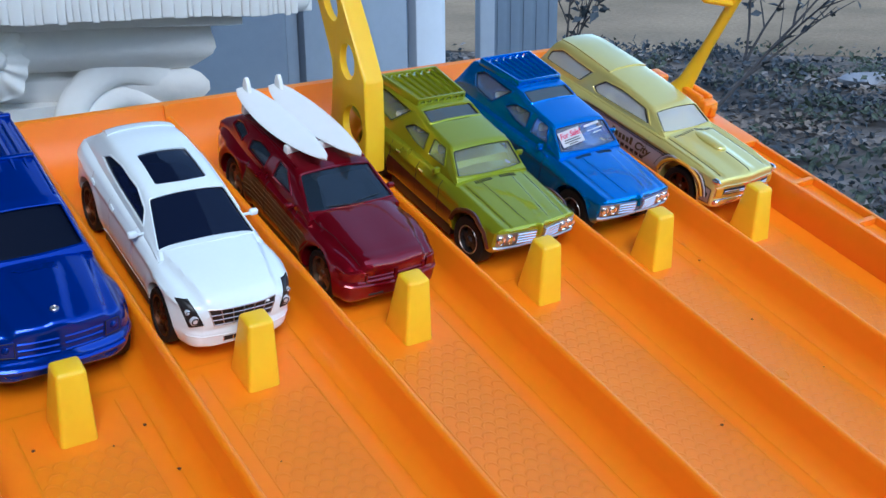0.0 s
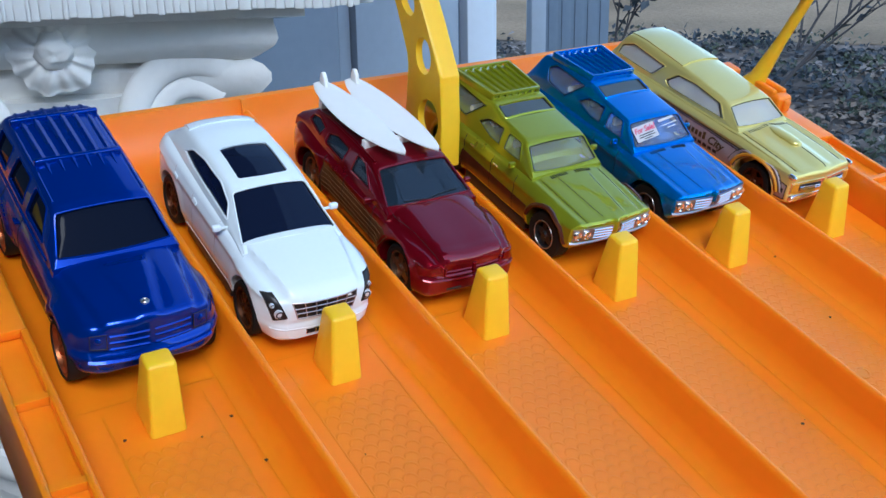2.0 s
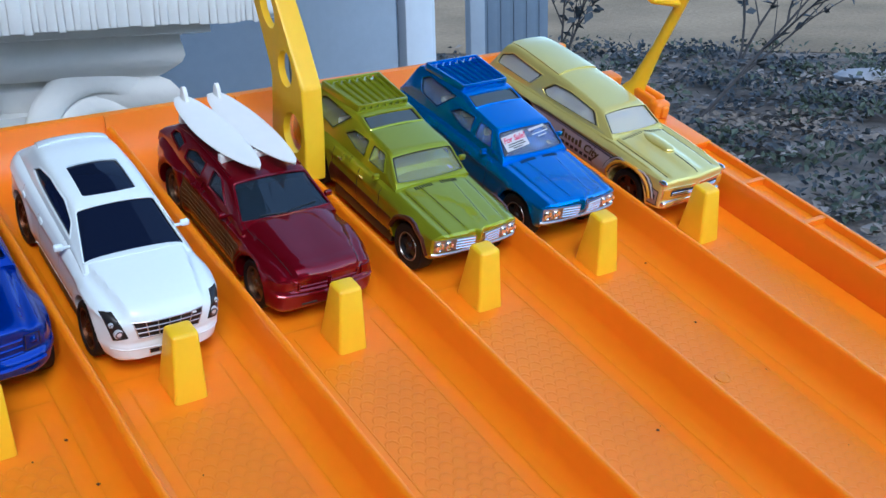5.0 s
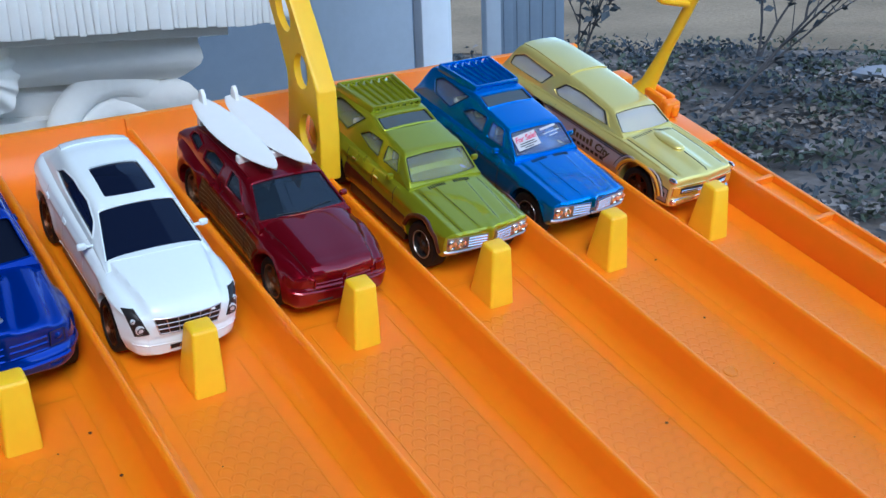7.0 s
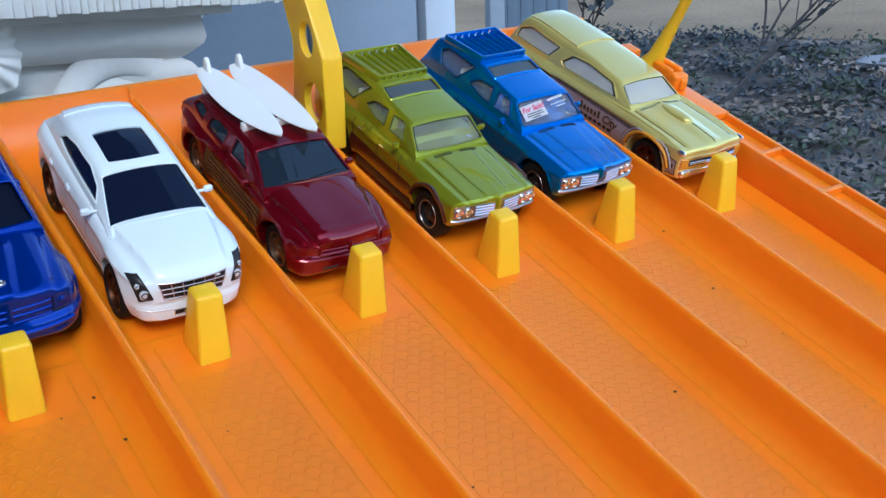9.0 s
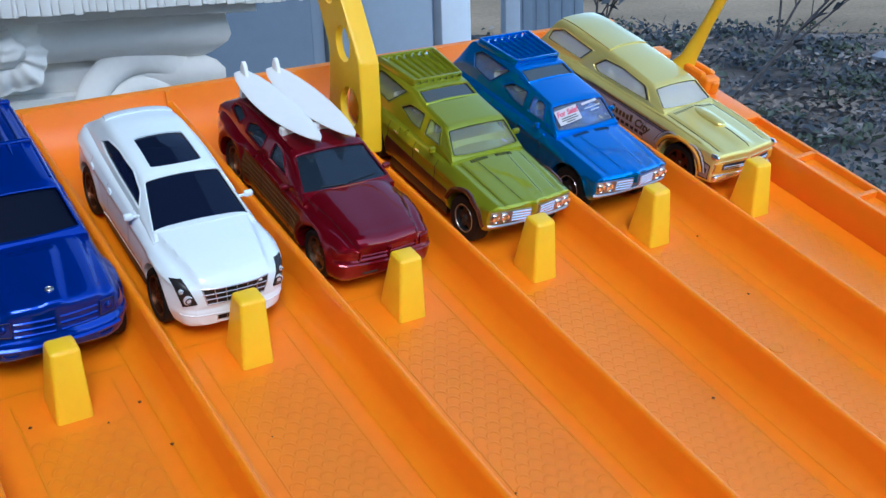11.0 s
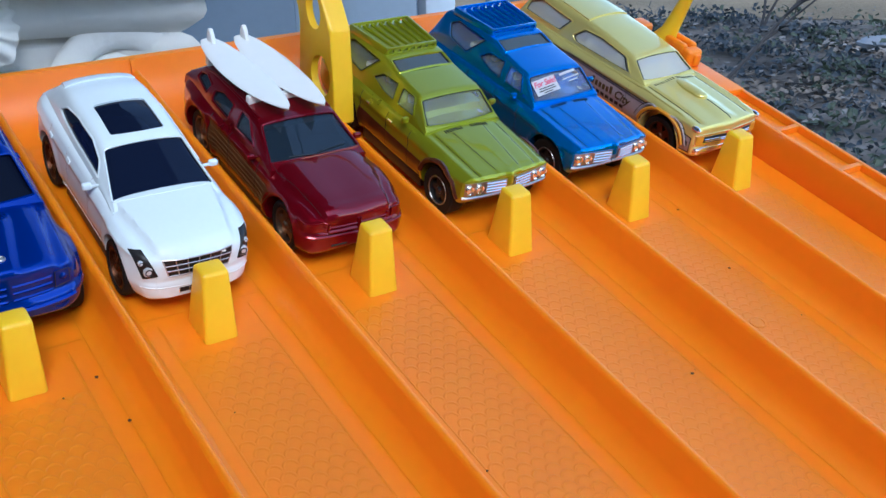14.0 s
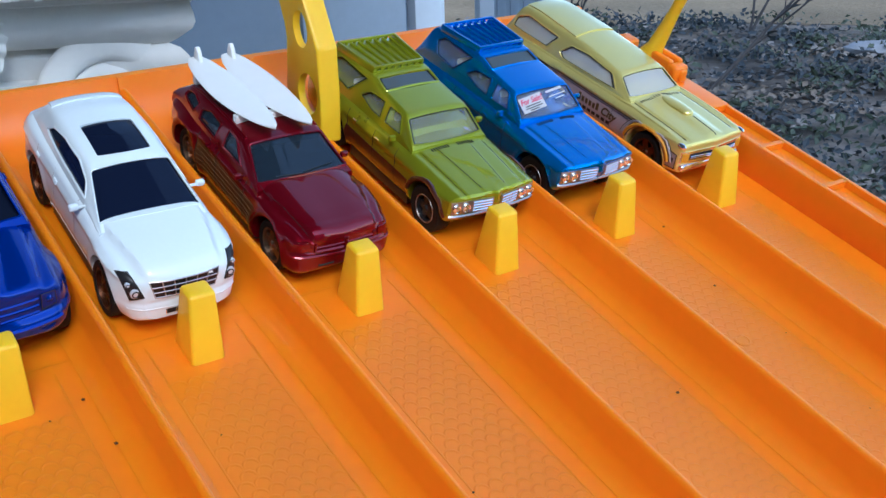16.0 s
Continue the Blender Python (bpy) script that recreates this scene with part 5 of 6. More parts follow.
    c.wheels(ys, 0.0062, 0.0046, 0.0134, TAN, 5, rim_r=0.70)
    mirror(c, 0.0147, 0.0415, 0.0168, MAROON, 0.95)
    bm = bmesh.new()
    tube(bm, [(-0.0070, 0.0366, 0.0178), (-0.0005, 0.0358, 0.0178)], 0.00016, 6)
    tube(bm, [(0.0005, 0.0362, 0.0178), (0.0085, 0.0372, 0.0181)], 0.00016, 6)
    c.add("wipers", bm, DARK)
    for s in (-1, 1):
        w = c.patch("side_panel", [(s * 0.02, 0.0350, 0.0070), (s * 0.02, 0.0655, 0.0066), (s * 0.02, 0.0660, 0.0142), (s * 0.02, 0.0310, 0.0126)], (-s, 0, 0), WOODPRINT, 0.00006, 24, 6, "wood-grain printed side panel")
        for k in range(5):
            z = 0.0074 + 0.0013 * k
            c.line("wood_line", [(s * 0.02, 0.0345, z), (s * 0.02, 0.0655, z + 0.0004)], (-s, 0, 0), WOODLINE, 0.00010, 0.00008, "", w)
        for y in (0.0400, 0.0552, 0.0660):
            c.line("door_seam", [(s * 0.02, y, 0.0058), (s * 0.02, y, 0.0160)], (-s, 0, 0), SEAM, 0.0001, 0.00005)
        c.patch("headlight", [(s * 0.0092, 0.012, 0.0103), (s * 0.0134, 0.015, 0.0103), (s * 0.0134, 0.015, 0.0122), (s * 0.0092, 0.012, 0.0126)], BACK, MAROON, 0.0004, 6, 3)
        c.line("hood_seam", [(s * 0.0117, 0.0356, 0.02), (s * 0.0089, 0.0165, 0.02)], DOWN, SEAM, 0.00007, 0.0)
        c.line("door_handle", [(s * 0.02, 0.0590, 0.0150), (s * 0.02, 0.0612, 0.0150)], (-s, 0, 0), MAROON, 0.0003, 0.0001)
        c.line("roof_rail", [(s * 0.0096, 0.0480, 0.024), (s * 0.0094, 0.0790, 0.024)], DOWN, MAROON, 0.0004, 0.0001)
        c.line("bumper_crease", [(s * 0.0003, 0.012, 0.0089), (s * 0.0128, 0.012, 0.0091)], BACK, MAROON, 0.0004, 0.0)
        a, b = sorted((s * 0.0007, s * 0.0078))
        c.patch("grille", [(a, 0.012, 0.0102), (b, 0.012, 0.0102), (b, 0.012, 0.0121), (a, 0.012, 0.0121)], BACK, DARK, -0.0001, 8, 3, "dark grille opening")
        c.line("grille_lip", [(a, 0.012, 0.0102), (b, 0.012, 0.0102)], BACK, MAROON, 0.00045, 0.0002, n=5)
        c.line("grille_frame", [(b, 0.012, 0.0102), (b, 0.012, 0.0122)] if s > 0 else [(a, 0.012, 0.0102), (a, 0.012, 0.0122)], BACK, MAROON, 0.00035, 0.0001, n=3)
        c.line("bumper_slot", [(s * 0.0030, 0.012, 0.0064), (s * 0.0070, 0.012, 0.0064)], BACK, SEAM, 0.00025, 0.0, n=5)
    c.line("grille_post", [(0, 0.012, 0.0098), (0, 0.012, 0.0126)], BACK, MAROON, 0.0006, 0.0, n=4)
    c.line("grille_bar", [(-0.0080, 0.012, 0.0112), (0.0080, 0.012, 0.0112)], BACK, MAROON, 0.00025, 0.0)
    return c


def build_surfboard(x0, y0, x1, y1, z):
    """A board from tail to tip on two feet, with an upright fin at the tail."""
    d = math.hypot(x1 - x0, y1 - y0)
    t = thing("toy_surfboard", TRACK @ pose(MID[2], 0, 0), "white plastic toy surfboard with a tail fin", "surfboard", "surfboards on the toy wagon")
    ax = Vector((x1 - x0, y1 - y0, 0)).normalized()
    sd = Vector((-ax.y, ax.x, 0))
    bm = bmesh.new()
    rings = []
    for i in range(25):
        u = i / 24
        w = 0.0053 * max(0.02, (math.sin(math.pi * min(1, (u * 0.90 + 0.10))) ** 0.62)) * (1.0 if u > 0.06 else 0.8 + 3 * u)
        if u > 0.98:
            w *= 0.5
        lift = 0.0010 * (2 * u - 1) ** 2 * (1.2 if u > 0.5 else 0.3)
        th = 0.0009 * (0.5 + 0.5 * math.sin(math.pi * u))
        p = Vector((x0, y0, z + lift)) + ax * d * u
        rings.append([bm.verts.new(p + sd * (w * math.cos(a)) + Vector((0, 0, th * math.sin(a)))) for a in (2 * math.pi * k / 16 for k in range(16))])
    for a, b in zip(rings, rings[1:]):
        for k in range(16):
            bm.faces.new((a[k], a[(k + 1) % 16], b[(k + 1) % 16], b[k]))
    bm.faces.new(rings[0])
    bm.faces.new(rings[-1][::-1])
    part("board", bm, BOARD, t, "", 50)
    bm = bmesh.new()
    f0 = Vector((x0, y0, z)) + ax * 0.0008
    pts = [f0, f0 + ax * 0.0036, f0 + ax * 0.0022 + Vector((0, 0, 0.0030)), f0 + ax * 0.0010 + Vector((0, 0, 0.0042)), f0 + ax * 0.0001 + Vector((0, 0, 0.0040)), f0 + ax * -0.0004 + Vector((0, 0, 0.0020))]
    prism(bm, [p - sd * 0.0006 for p in pts], sd, 0.0012)
    bmesh.ops.bevel(bm, geom=list(bm.edges), offset=0.0003, segments=2, affect="EDGES", profile=0.5)
    part("fin", bm, BOARD, t)
    for u in (0.16, 0.72):
        p = Vector((x0, y0, z)) + ax * d * u
        bm = bmesh.new()
        w = 0.0046 if u > 0.5 else 0.0036
        prism(bm, [p + sd * a + ax * b + Vector((0, 0, -0.0034)) for a, b in ((-w, -0.0009), (w, -0.0009), (w, 0.0009), (-w, 0.0009))], (0, 0, 1), 0.0030)
        bmesh.ops.bevel(bm, geom=list(bm.edges), offset=0.0003, segments=2, affect="EDGES", profile=0.5)
        part("foot", bm, BOARD, t)
    return t


def build_classic_wagon(name, lane, x0, yaw, dy, mat, label, brown, decal):
    c = Car(name, lane, x0, yaw, label, dy)
    body = [(0.0145, 0.0129, 0.0088, 0.0139, 0.0144), (0.0150, 0.0138, 0.0080, 0.0145, 0.0151), (0.0200, 0.0140, 0.0050, 0.0149, 0.0157), (0.0384, 0.0140, 0.0040, 0.0164, 0.0175), (0.0550, 0.0140, 0.0040, 0.0168, 0.0173), (0.0700, 0.0138, 0.0040, 0.0168, 0.0172), (0.0840, 0.0134, 0.0042, 0.0164, 0.0168), (0.0890, 0.0126, 0.0050, 0.0158, 0.0162), (0.0905, 0.0118, 0.0060, 0.0145, 0.0150)]
    cab = [(0.0366, 0.0119, 0.0166, 0.0118, 0.0173, 0.0004), (0.0440, 0.0121, 0.0168, 0.0099, 0.0234, 0.0005), (0.0548, 0.0121, 0.0168, 0.0097, 0.0246, 0.0006), (0.0556, 0.0121, 0.0168, 0.0097, 0.0246, 0.0005), (0.0618, 0.0121, 0.0168, 0.0094, 0.0264, 0.0004), (0.0790, 0.0119, 0.0166, 0.0097, 0.0266, 0.0004), (0.0840, 0.0116, 0.0164, 0.0094, 0.0258, 0.0004), (0.0895, 0.0110, 0.0158, 0.0104, 0.0168, 0.0004)]
    ys = (0.0262, 0.0735)

    def shape(x, y, z):
        up, nose = ramp(0.0118, 0.0132, z), ramp(0.024, 0.0150, y)
        # three creases to each side of the hood, and a nose that comes to a blunt point
        half, edge = 0.0033 + (y - 0.0150) * 0.085, 0.0086 + (y - 0.0150) * 0.055
        hood = ramp(0.0372, 0.0352, y) * ramp(0.0140, 0.0156, y)
        nz = z + up * hood * (0.00018 * ramp(half + 0.0006, half - 0.0001, x) - 0.0002 * ramp(edge - 0.0004, edge + 0.0006, x) + 0.0003 * bump((x - edge - 0.0022) / 0.0016))
        ny = y + nose * (0.0018 * x / 0.0128) - nose * 0.0005 * bump(x / 0.0016)
        nx = x + flares(x, y, z, ys, 0.0064, 0.0082, 0.0006, 0.0012) + 0.0004 * bump((z - 0.0140) / 0.0014) * ramp(0.011, 0.013, x) - 0.0004 * ramp(0.0086, 0.0060, z) * ramp(0.011, 0.013, x)
        return nx, ny, nz

    bm = carve(body_mesh(body, 0.8, shape), wells(ys, 0.0076, 0.0140, 0.0064))
    cb = cabin_mesh(cab, r=0.0013, blend=0.0008)
    c.shells(bm, cb)
    cut = bmesh.new()
    screen = corners(0.0376, 0.0184, 0.0110, 0.0432, 0.0230, 0.0096)
    panes = [[(0.0428, 0.0186), (0.0454, 0.0229), (0.0510, 0.0231), (0.0506, 0.0185)], [(0.0526, 0.0186), (0.0532, 0.0232), (0.0600, 0.0230), (0.0636, 0.0206), (0.0572, 0.0188)], [(0.0694, 0.0190), (0.0628, 0.0252), (0.0768, 0.0257), (0.0800, 0.0238), (0.0780, 0.0200)]]
    quad_cut(cut, screen)
    quad_cut(cut, [(-0.0090, 0.0553, 0.0250), (0.0090, 0.0553, 0.0250), (0.0086, 0.0608, 0.0263), (-0.0086, 0.0608, 0.0263)], 0.0012, 0.0016)
    for p in panes:
        side_cut(cut, p)
    c.add("body", bm, mat)
    c.add("cabin", carve(cb, cut), mat)
    c.add("window_insert", cabin_mesh(cab, 0.0004, 0.0013, 0.0008), CLEAR, "clear window plastic over pale seats")
    light = [(-0.0087, 0.0555, 0.03), (0.0087, 0.0555, 0.03), (0.0083, 0.0606, 0.03), (-0.0083, 0.0606, 0.03)]
    c.patch("skylight", light, DOWN, TINTED, -0.0002, 8, 4, "grey tinted skylight", sink=0.0003)
    rim = soften([Vector(p) for p in light])
    c.line("skylight_frame", rim + rim[:1], DOWN, mat, 0.00042, -0.0001, n=3)
    mid = sum(rim, Vector()) / len(rim)
    rim = [p.lerp(mid, 0.07) for p in rim + rim[:1]]
    c.line("skylight_gasket", rim, DOWN, SEAM, 0.00022, -0.0001, n=3)
    for y in (0.0500, 0.0600, 0.0700):
        b2 = bmesh.new()
        box(b2, -0.0085, 0.0085, y, y + 0.0022, 0.0160, 0.0208, 0.0006)
        c.add("seat", b2, SEAT)
    b2 = bmesh.new()
    box(b2, -0.0098, 0.0098, 0.0405, 0.0850, 0.0158, 0.0172, 0.0003)
    c.add("interior_tray", b2, TRAY)
    c.frames(panes, screen, mat, 0.00026, SEAM)
    underbody(c, 0.022, 0.088, 0.0110)
    c.wheels(ys, 0.0064, 0.0046, 0.0139, GUNMETAL, 5, ring=SILVER, rim_r=0.60)
    # raised roof rack with slats
    for y, hb in ((0.0632, 0.0078), (0.0800, 0.0092)):
        b2 = bmesh.new()
        box(b2, -hb, hb, y - 0.0004, y + 0.0004, 0.0277, 0.0284, 0.0002)
        box(b2, -hb, hb, y - 0.0004, y + 0.0004, 0.0262, 0.0269, 0.0002)
        for k in range(8):
            x = -hb + 2 * hb * k / 7
            box(b2, x - 0.0003, x + 0.0003, y - 0.0003, y + 0.0003, 0.0262, 0.0282)
        c.add("rack_rail", b2, mat)
    for s in (-1, 1):
        a, b, e = s * 0.0078, s * 0.0092, s * 0.0007
        b2 = bmesh.new()
        low = [b2.verts.new(p) for p in ((a - e, 0.0632, 0.0262), (a + e, 0.0632, 0.0262), (b + e, 0.0800, 0.0264), (b - e, 0.0800, 0.0264))]
        top = [b2.verts.new(p) for p in ((a - e * 0.4, 0.0632, 0.0284), (a + e * 0.6, 0.0632, 0.0284), (b + e * 0.6, 0.0800, 0.0285), (b - e * 0.4, 0.0800, 0.0285))]
        b2.faces.new(top)
        b2.faces.new(low[::-1])
        for i in range(4):
            b2.faces.new((low[i], low[(i + 1) % 4], top[(i + 1) % 4], top[i]))
        bmesh.ops.recalc_face_normals(b2, faces=b2.faces)
        bmesh.ops.bevel(b2, geom=list(b2.edges), offset=0.00025, segments=2, affect="EDGES", profile=0.5)
        c.add("rack_side", b2, mat)
    b2 = bmesh.new()
    box(b2, -0.0082, 0.0082, 0.0636, 0.0796, 0.0258, 0.0271, 0.0002)
    c.add("rack_tray", b2, mat)
    for k in range(7):
        f = (-3 + k) / 3.5
        b2 = tube(bmesh.new(), [(f * 0.0078, 0.0636, 0.0273), (f * 0.0092, 0.0796, 0.0273)], 0.00055, 8)
        c.add("rack_slat", b2, mat)
    # hood creases, vents and front end
    for s in (-1, 1):
        c.line("hood_crease", [(s * 0.0050, 0.0345, 0.02), (s * 0.0034, 0.0150, 0.02)], DOWN, SEAM, 0.00006, 0.0)
        c.line("hood_crease", [(s * 0.0097, 0.0350, 0.02), (s * 0.0088, 0.0162, 0.02)], DOWN, SEAM, 0.00006, 0.0)
        for k in range(8):
            x = s * (0.0016 + 0.0007 * k)
            c.line("hood_vent", [(x, 0.0346, 0.02), (x, 0.0358, 0.02)], DOWN, SEAM, 0.00018, 0.0, n=2)
        lamp = c.patch("headlight", [(s * 0.0130, 0.0145, 0.0100), (s * 0.0012, 0.0145, 0.0100), (s * 0.0012, 0.0145, 0.0136), (s * 0.0130, 0.0145, 0.0136)], BACK, SILVER, 0.0002, 8, 3, "bright chrome lamp and grille panel")
        for z in (0.0106, 0.0114, 0.0122, 0.0130):
            c.line("grille_bar", [(s * 0.0016, 0.0145, z), (s * 0.0070, 0.0145, z)], BACK, CHROME, 0.00024, 0.0003, "", lamp, 4)
        for x in (0.0090, 0.0118):
            p = c.drop((s * x, 0.0145, 0.0118), BACK)
            b2 = lathe(bmesh.new(), [(0.0012, -0.0003), (0.0012, 0.0005), (0.0009, 0.0003), (0.0001, 0.0007)], Matrix.Translation(p - Vector((0, 0.0002, 0))) @ Matrix.Rotation(math.pi / 2, 4, "X"), 18)
            c.add("lens", b2, CHROME, "", lamp)
        c.line("bumper", [(s * 0.0002, 0.0145, 0.0094), (s * 0.0134, 0.0145, 0.0094)], BACK, SILVER, 0.00045, 0.0002)
        for y in (0.0410, 0.0518, 0.0650):
            c.line("door_seam", [(s * 0.02, y, 0.0060), (s * 0.02, y, 0.0160)], (-s, 0, 0), SEAM, 0.0001)
        for y in (0.0488, 0.0600):
            c.line("door_handle", [(s * 0.02, y, 0.0145), (s * 0.02, y + 0.0018, 0.0145)], (-s, 0, 0), CHROME if brown else mat, 0.00028, 0.0001, n=3)
        b2 = bmesh.new()
        box(b2, s * 0.0142 - 0.0011, s * 0.0142 + 0.0011, 0.0424, 0.0436, 0.0174, 0.0191, 0.0005)
        c.add("mirror", b2, mat)
        if brown:
            c.patch("side_panel", [(s * 0.02, 0.0345, 0.0048), (s * 0.02, 0.0655, 0.0048), (s * 0.02, 0.0655, 0.0112), (s * 0.02, 0.0345, 0.0104)], (-s, 0, 0), BROWNPRINT, 0.00006, 20, 5, "dark brown wood-print side panel")
            ring = [(s * 0.02, 0.0262 + 0.0081 * math.cos(a), 0.0064 + 0.0081 * math.sin(a)) for a in (math.pi * k / 12 for k in range(1, 12))]
            c.line("arch_trim", ring, (-s, 0, 0), BROWNPRINT, 0.0007, -0.0002, n=2)
    if decal:
        m = plane_of((-0.0070, 0.0388, 0.01930), (0.0, 0.0388, 0.01930), (-0.0070, 0.0428, 0.02260))
        up = m.to_3x3() @ Vector((0, 0, 1))
        b2 = bmesh.new()
        n = m.to_3x3()
        o = Vector((-0.0094, 0.03835, 0.01910)) + up * 0.0002
        px, py = n @ Vector((1, 0.12, 0)), n @ Vector((-0.12, 1, 0))
        prism(b2, [o, o + px * 0.0086, o + px * 0.0086 + py * 0.0045, o + py * 0.0045], up, 0.00008)
        d = c.add("window_sign", b2, PAPER, "white for-sale card in the windscreen")
        mm = Matrix.Translation(o + up * 0.00012 + px * 0.0043 + py * 0.0031) @ n.to_4x4() @ Matrix.Rotation(0.12, 4, "Z")
        lettering(c, "For Sale!", 0.0023, mm, PINK, "lettering", "red script lettering", d, 0.00005)
        for k, w in enumerate((0.0058, 0.0064, 0.0034)):
            b2 = bmesh.new()
            q = o + up * 0.0001 + px * (0.0043 - w / 2) + py * (0.0016 - 0.00065 * k)
            prism(b2, [q, q + px * w, q + px * w + py * 0.0003, q + py * 0.0003], up, 0.00003)
            c.add("print_line", b2, INK, "", d)
        for k, (xx, yy, w) in enumerate(((0.0104, 0.0034, 0.0060), (0.0108, 0.0020, 0.0062), (0.0126, 0.0010, 0.0034))):
            b2 = bmesh.new()
            q = o + up * 0.0001 + px * xx + py * yy
            h = 0.0007 if k == 0 else 0.0003
            prism(b2, [q, q + px * w, q + px * w + py * h, q + py * h], up, 0.00004)
            c.add("window_print", b2, PAPER)
    return c


def build_gto_wagon():
    c = Car("toy_drag_wagon", 5, 0.0010, 2.4, "pale yellow metallic toy wagon with printed mauve sides")
    body = [(0.0122, 0.0124, 0.0064, 0.0138, 0.0145), (0.0128, 0.0134, 0.0054, 0.0146, 0.0154), (0.0160, 0.0137, 0.0047, 0.0149, 0.0158), (0.0220, 0.0139, 0.0044, 0.0153, 0.0164), (0.0400, 0.0140, 0.0042, 0.0160, 0.0172), (0.0600, 0.0140, 0.0042, 0.0160, 0.0168), (0.0880, 0.0137, 0.0044, 0.0158, 0.0165), (0.0955, 0.0130, 0.0056, 0.0150, 0.0156), (0.0982, 0.0116, 0.0072, 0.0135, 0.0142)]
    cab = [(0.0382, 0.0112, 0.0158, 0.0110, 0.0166, 0.0004), (0.0462, 0.0117, 0.0160, 0.0093, 0.0216, 0.0007), (0.0600, 0.0118, 0.0160, 0.0091, 0.0232, 0.0011), (0.0682, 0.0118, 0.0160, 0.0089, 0.0238, 0.0011), (0.0870, 0.0118, 0.0158, 0.0089, 0.0245, 0.0009), (0.0938, 0.0117, 0.0156, 0.0084, 0.0241, 0.0007), (0.0980, 0.0110, 0.0150, 0.0100, 0.0158, 0.0004)]
    ys = (0.0265, 0.0750)

    def shape(x, y, z):
        up, nose = ramp(0.0118, 0.0135, z), ramp(0.026, 0.0125, y)
        hood = ramp(0.0392, 0.0372, y) * ramp(0.0125, 0.0150, y)
        # a hood spine, flat-topped fenders and a pointed nose
        nz = z + up * hood * (0.0007 * bump(x / 0.0045) + 0.0004 * bump((x - 0.0122) / 0.0016) - 0.0004 * bump((x - 0.0100) / 0.0012))
        ny = y + nose * 0.0016 * x / 0.0125
        nx = x + flares(x, y, z, ys, 0.0062, 0.0082, 0.0006, 0.0012) + 0.0004 * bump((z - 0.0146) / 0.0012) * ramp(0.011, 0.013, x)
        return nx, ny, nz

    bm = carve(body_mesh(body, 0.8, shape), wells(ys, 0.0076, 0.0140, 0.0062))
    cb = cabin_mesh(cab, r=0.0018, blend=0.0012)
    c.shells(bm, cb)
    cut = bmesh.new()
    screen = corners(0.0394, 0.0174, 0.0106, 0.0455, 0.0212, 0.0090)
    panes = [[(0.0444, 0.0173), (0.0486, 0.0208), (0.0600, 0.0220), (0.0676, 0.0216), (0.0712, 0.0184), (0.0690, 0.0170)], [(0.0766, 0.0174), (0.0732, 0.0218), (0.0890, 0.0228), (0.0940, 0.0206), (0.0944, 0.0175)]]
    quad_cut(cut, screen)
    for p in panes:
        side_cut(cut, p)
    c.add("body", bm, GOLD)
    c.add("cabin", carve(cb, cut), GOLD)
    c.add("window_insert", cabin_mesh(cab, 0.0004, 0.0018, 0.0012), MILKY, "clear window plastic over pale seats")
    for y in (0.0530, 0.0650):
        b2 = bmesh.new()
        box(b2, -0.0085, 0.0085, y, y + 0.0022, 0.0150, 0.0192, 0.0006)
        c.add("seat", b2, SEAT)
    b2 = bmesh.new()
    box(b2, -0.0096, 0.0096, 0.0420, 0.0890, 0.0150, 0.0164, 0.0003)
    c.add("interior_tray", b2, SEAT)
    c.frames(panes, screen, GOLD, 0.00026, SEAM)
    underbody(c, 0.022, 0.092, 0.0110)
    c.wheels(ys, 0.0062, 0.0046, 0.0138, BRONZE, 5, rim_r=0.68)
    c.patch("roof_panel", [(-0.0081, 0.0682, 0.025), (0.0081, 0.0682, 0.025), (0.0070, 0.0930, 0.025), (-0.0070, 0.0930, 0.025)], DOWN, GOLD, 0.0004, 10, 8, "")
    b2 = box(bmesh.new(), -0.0126, 0.0126, 0.0126, 0.0170, 0.0064, 0.0086, 0.0009, 3)
    c.add("bumper", b2, CHROME, "chrome front bumper")
    # hood: scoop, spine, vents
    b2 = bmesh.new()
    for y, r in ((0.0300, (0.0023, 0.0060, 0.0010)), (0.0262, (0.0021, 0.0024, 0.0010))):
        p = c.drop((0, y, 0.02), DOWN)
        q = bmesh.ops.create_uvsphere(b2, u_segments=20, v_segments=14, radius=1.0)
        bmesh.ops.transform(b2, matrix=Matrix.Translation(p) @ Matrix.Diagonal((*r, 1)), verts=q["verts"])
    c.add("hood_scoop", b2, GOLD)
    c.line("hood_spine", [(0, 0.0232, 0.02), (0, 0.0135, 0.02)], DOWN, SEAM, 0.00014, 0.0)
    for s in (-1, 1):
        c.line("hood_crease", [(s * 0.0098, 0.0375, 0.02), (s * 0.0098, 0.0160, 0.02)], DOWN, SEAM, 0.00011, 0.0)
        c.line("fender_crease", [(s * 0.0120, 0.0900, 0.02), (s * 0.0122, 0.0140, 0.02)], DOWN, GOLD, 0.0004, -0.0001)
        for k in range(9):
            x = s * (0.0008 + 0.0009 * k)
            c.line("hood_vent", [(x, 0.0362, 0.02), (x, 0.0372, 0.02)], DOWN, SEAM, 0.00014, 0.0, n=2)
        b2 = bmesh.new()
        lathe(b2, [(0.0007, -0.0016), (0.0009, -0.0006), (0.0007, 0.0006), (0.0002, 0.0010)], Matrix.Translation((s * 0.0126, 0.0142, 0.0142)) @ Matrix.Rotation(math.pi / 2, 4, "X"), 14)
        c.add("fender_tip", b2, CHROME, "small chrome fender tip")
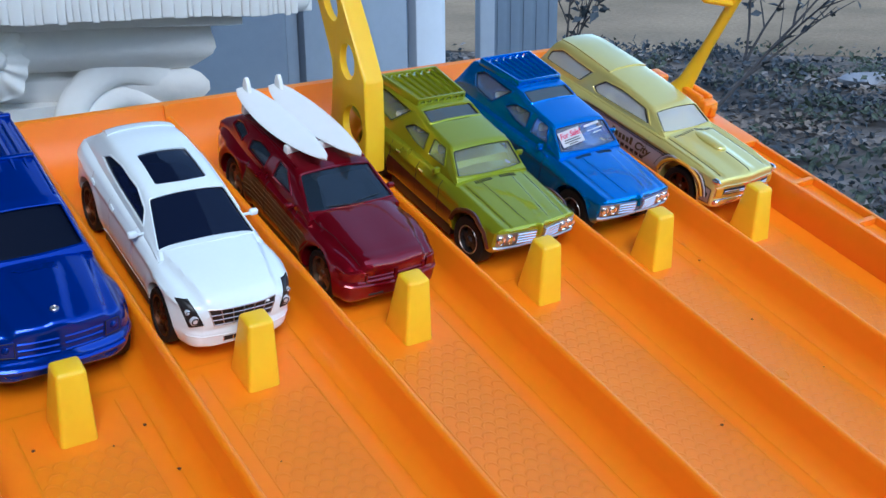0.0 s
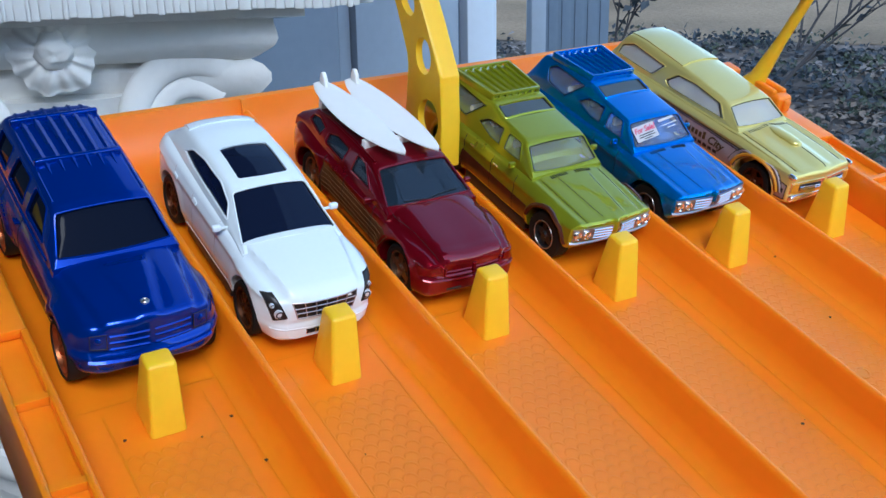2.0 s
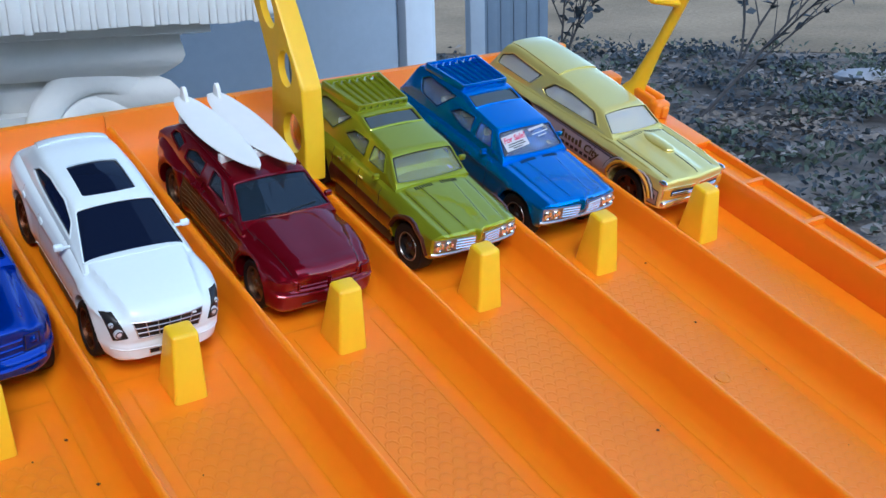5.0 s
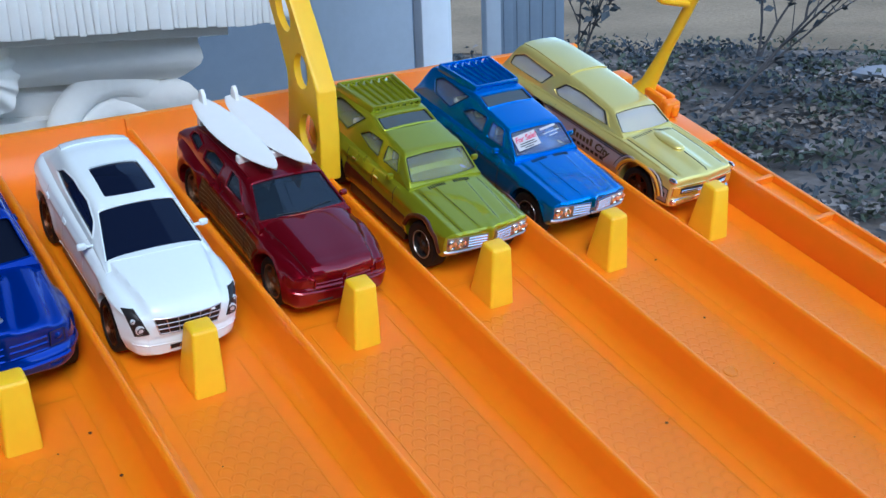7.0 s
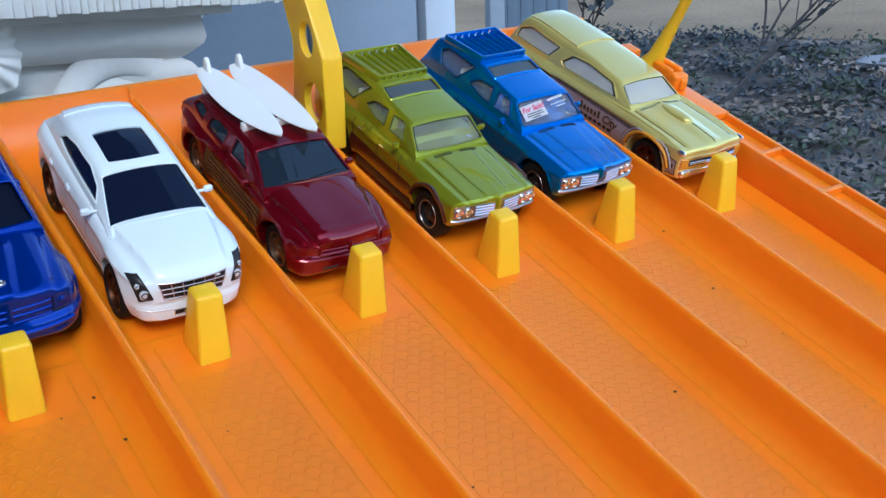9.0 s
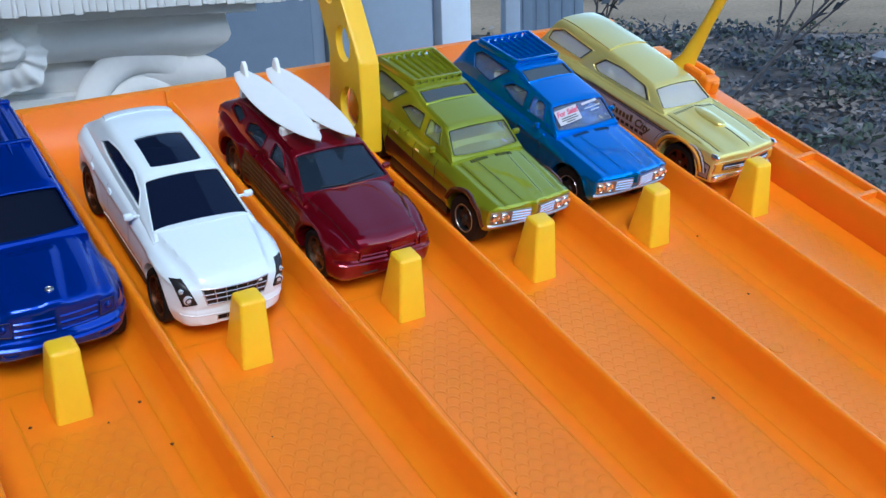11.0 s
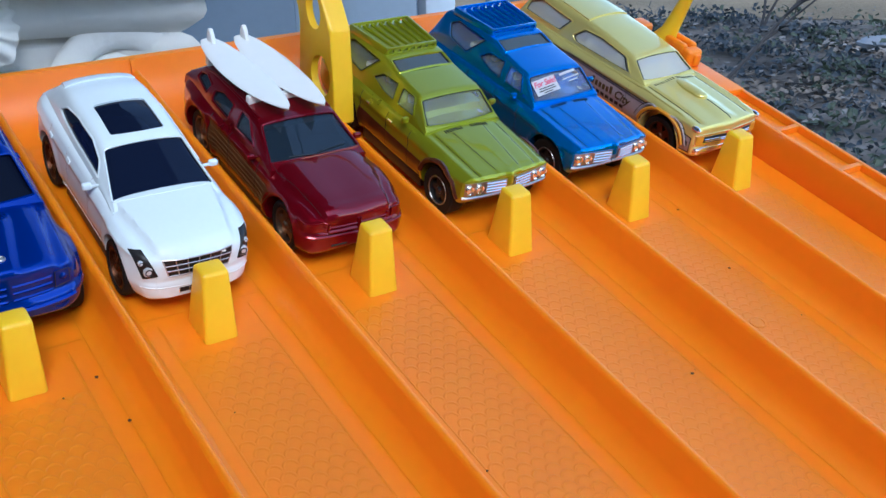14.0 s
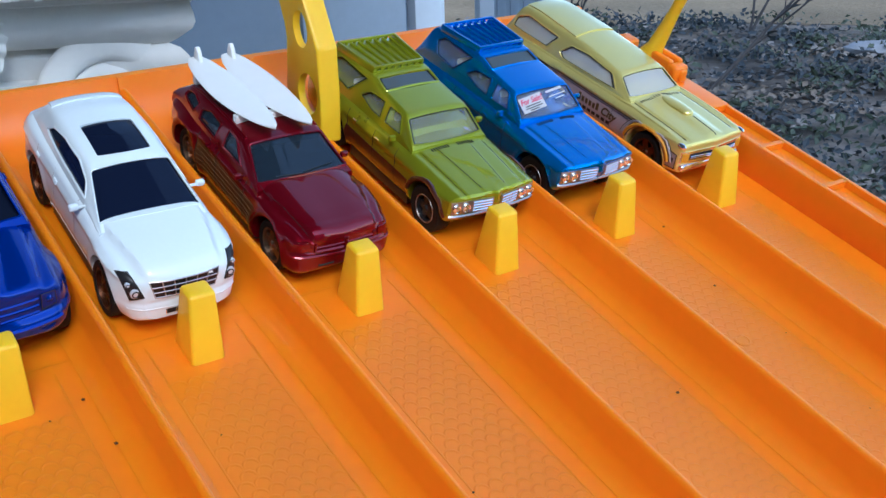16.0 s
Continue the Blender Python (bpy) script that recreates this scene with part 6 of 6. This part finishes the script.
        g = c.patch("grille", [(s * 0.0128, 0.012, 0.0090), (s * 0.0006, 0.012, 0.0090), (s * 0.0006, 0.012, 0.0130), (s * 0.0128, 0.012, 0.0126)], BACK, CHROME, 0.0002, 8, 3, "chrome grille half")
        c.patch("grille_dark", [(s * 0.0098, 0.012, 0.0100), (s * 0.0016, 0.012, 0.0100), (s * 0.0016, 0.012, 0.0120), (s * 0.0098, 0.012, 0.0118)], BACK, DARK, 0.0003, 6, 2, "", g)
        for z in (0.0105, 0.0111):
            c.line("grille_bar", [(s * 0.0018, 0.012, z), (s * 0.0096, 0.012, z)], BACK, CHROME, 0.00018, 0.0004, "", g, 4)
        c.patch("headlight", [(s * 0.0126, 0.012, 0.0096), (s * 0.0102, 0.012, 0.0096), (s * 0.0102, 0.012, 0.0122), (s * 0.0126, 0.012, 0.0122)], BACK, AMBER, 0.0004, 4, 3, "amber-tinted stacked headlamps", g)
        # printed sides
        w = (-s, 0, 0)
        p = c.patch("side_print", [(s * 0.02, 0.0345, 0.0048), (s * 0.02, 0.0880, 0.0066), (s * 0.02, 0.0885, 0.0138), (s * 0.02, 0.0330, 0.0132)], w, LILAC, 0.00005, 40, 6, "mauve printed side panel")
        c.line("print_edge", [(s * 0.02, 0.0885, 0.0141), (s * 0.02, 0.0330, 0.0135), (s * 0.02, 0.0180, 0.0128)], w, INK, 0.00014, 0.0001, "", p)
        c.line("print_edge", [(s * 0.02, 0.0885, 0.0134), (s * 0.02, 0.0330, 0.0128), (s * 0.02, 0.0195, 0.0120)], w, INK, 0.0001, 0.0001, "", p)
        for rad, mat, rr in ((0.0083, INK, 0.00018), (0.0090, AMBER, 0.0006), (0.0096, INK, 0.00016), (0.0103, LILAC, 0.0004), (0.0109, INK, 0.00012)):
            ring = [(s * 0.02, 0.0265 + rad * math.cos(a), min(0.0143, 0.0062 + rad * math.sin(a) * 0.92)) for a in (math.pi * k / 14 for k in range(1, 14))]
            c.line("arch_print", ring, w, mat, rr, 0.0, "", p, 2)
        c.patch("front_print", [(s * 0.02, 0.0150, 0.0068), (s * 0.02, 0.0182, 0.0066), (s * 0.02, 0.0184, 0.0116), (s * 0.02, 0.0150, 0.0112)], w, LILAC, 0.00005, 6, 5, "", p)
        for a in (((0.0150, 0.0068), (0.0184, 0.0066)), ((0.0150, 0.0114), (0.0186, 0.0118)), ((0.0150, 0.0068), (0.0150, 0.0114))):
            c.line("print_edge", [(s * 0.02, *a[0]), (s * 0.02, *a[1])], w, INK, 0.00012, 0.0001, "", p, 4)
        c.patch("number_bar", [(s * 0.02, 0.0158, 0.0086), (s * 0.02, 0.0176, 0.0086), (s * 0.02, 0.0176, 0.0100), (s * 0.02, 0.0158, 0.0100)], w, INK, 0.00008, 4, 3, "", p)
        # word on the door: a bar, then the readable word
        for k in range(6):
            y, h = 0.0474 + 0.0016 * k, 0.0120 if k in (0, 5) else 0.0113
            c.patch("print_line", [(s * 0.02, y, 0.0096), (s * 0.02, y + 0.0011, 0.0096), (s * 0.02, y + 0.0011, h), (s * 0.02, y, h)], w, BROWNINK, 0.00008, 3, 2, "", p)
        for k in range(7):
            y = 0.0420 + 0.0021 * k
            c.patch("print_line", [(s * 0.02, y, 0.0075), (s * 0.02, y + 0.0015, 0.0075), (s * 0.02, y + 0.0015, 0.0086), (s * 0.02, y, 0.0086)], w, INK, 0.00008, 3, 2, "", p)
        h = c.drop((s * 0.02, 0.0432, 0.0106), w)
        mm = Matrix.Translation(h + Vector((s * 0.00012, 0, 0))) @ (Matrix(((0, 0, -1), (-1, 0, 0), (0, 1, 0))) if s < 0 else Matrix(((0, 0, 1), (1, 0, 0), (0, 1, 0)))).to_4x4()
        lettering(c, "City", 0.0037, mm, BROWNINK, "lettering", "brown lettering", p, 0.00010)
        for y in (0.0420, 0.0668):
            c.line("door_seam", [(s * 0.02, y, 0.0060), (s * 0.02, y, 0.0152)], w, SEAM, 0.00008)
    return c


build_suv()
build_white_wagon()
build_surf_wagon()
build_surfboard(-0.0062, 0.0862, -0.0042, 0.0432, 0.0258)
build_surfboard(0.0030, 0.0856, 0.0050, 0.0422, 0.0258)
build_classic_wagon("toy_classic_wagon", 3, 0.0032, 1.3, -0.0007, GREEN, "olive green metallic toy wagon with roof skylight", True, False)
build_classic_wagon("toy_classic_wagon", 4, -0.0004, 1.5, 0.0007, AZURE, "bright blue metallic toy wagon with sale card", False, True)
build_gto_wagon()
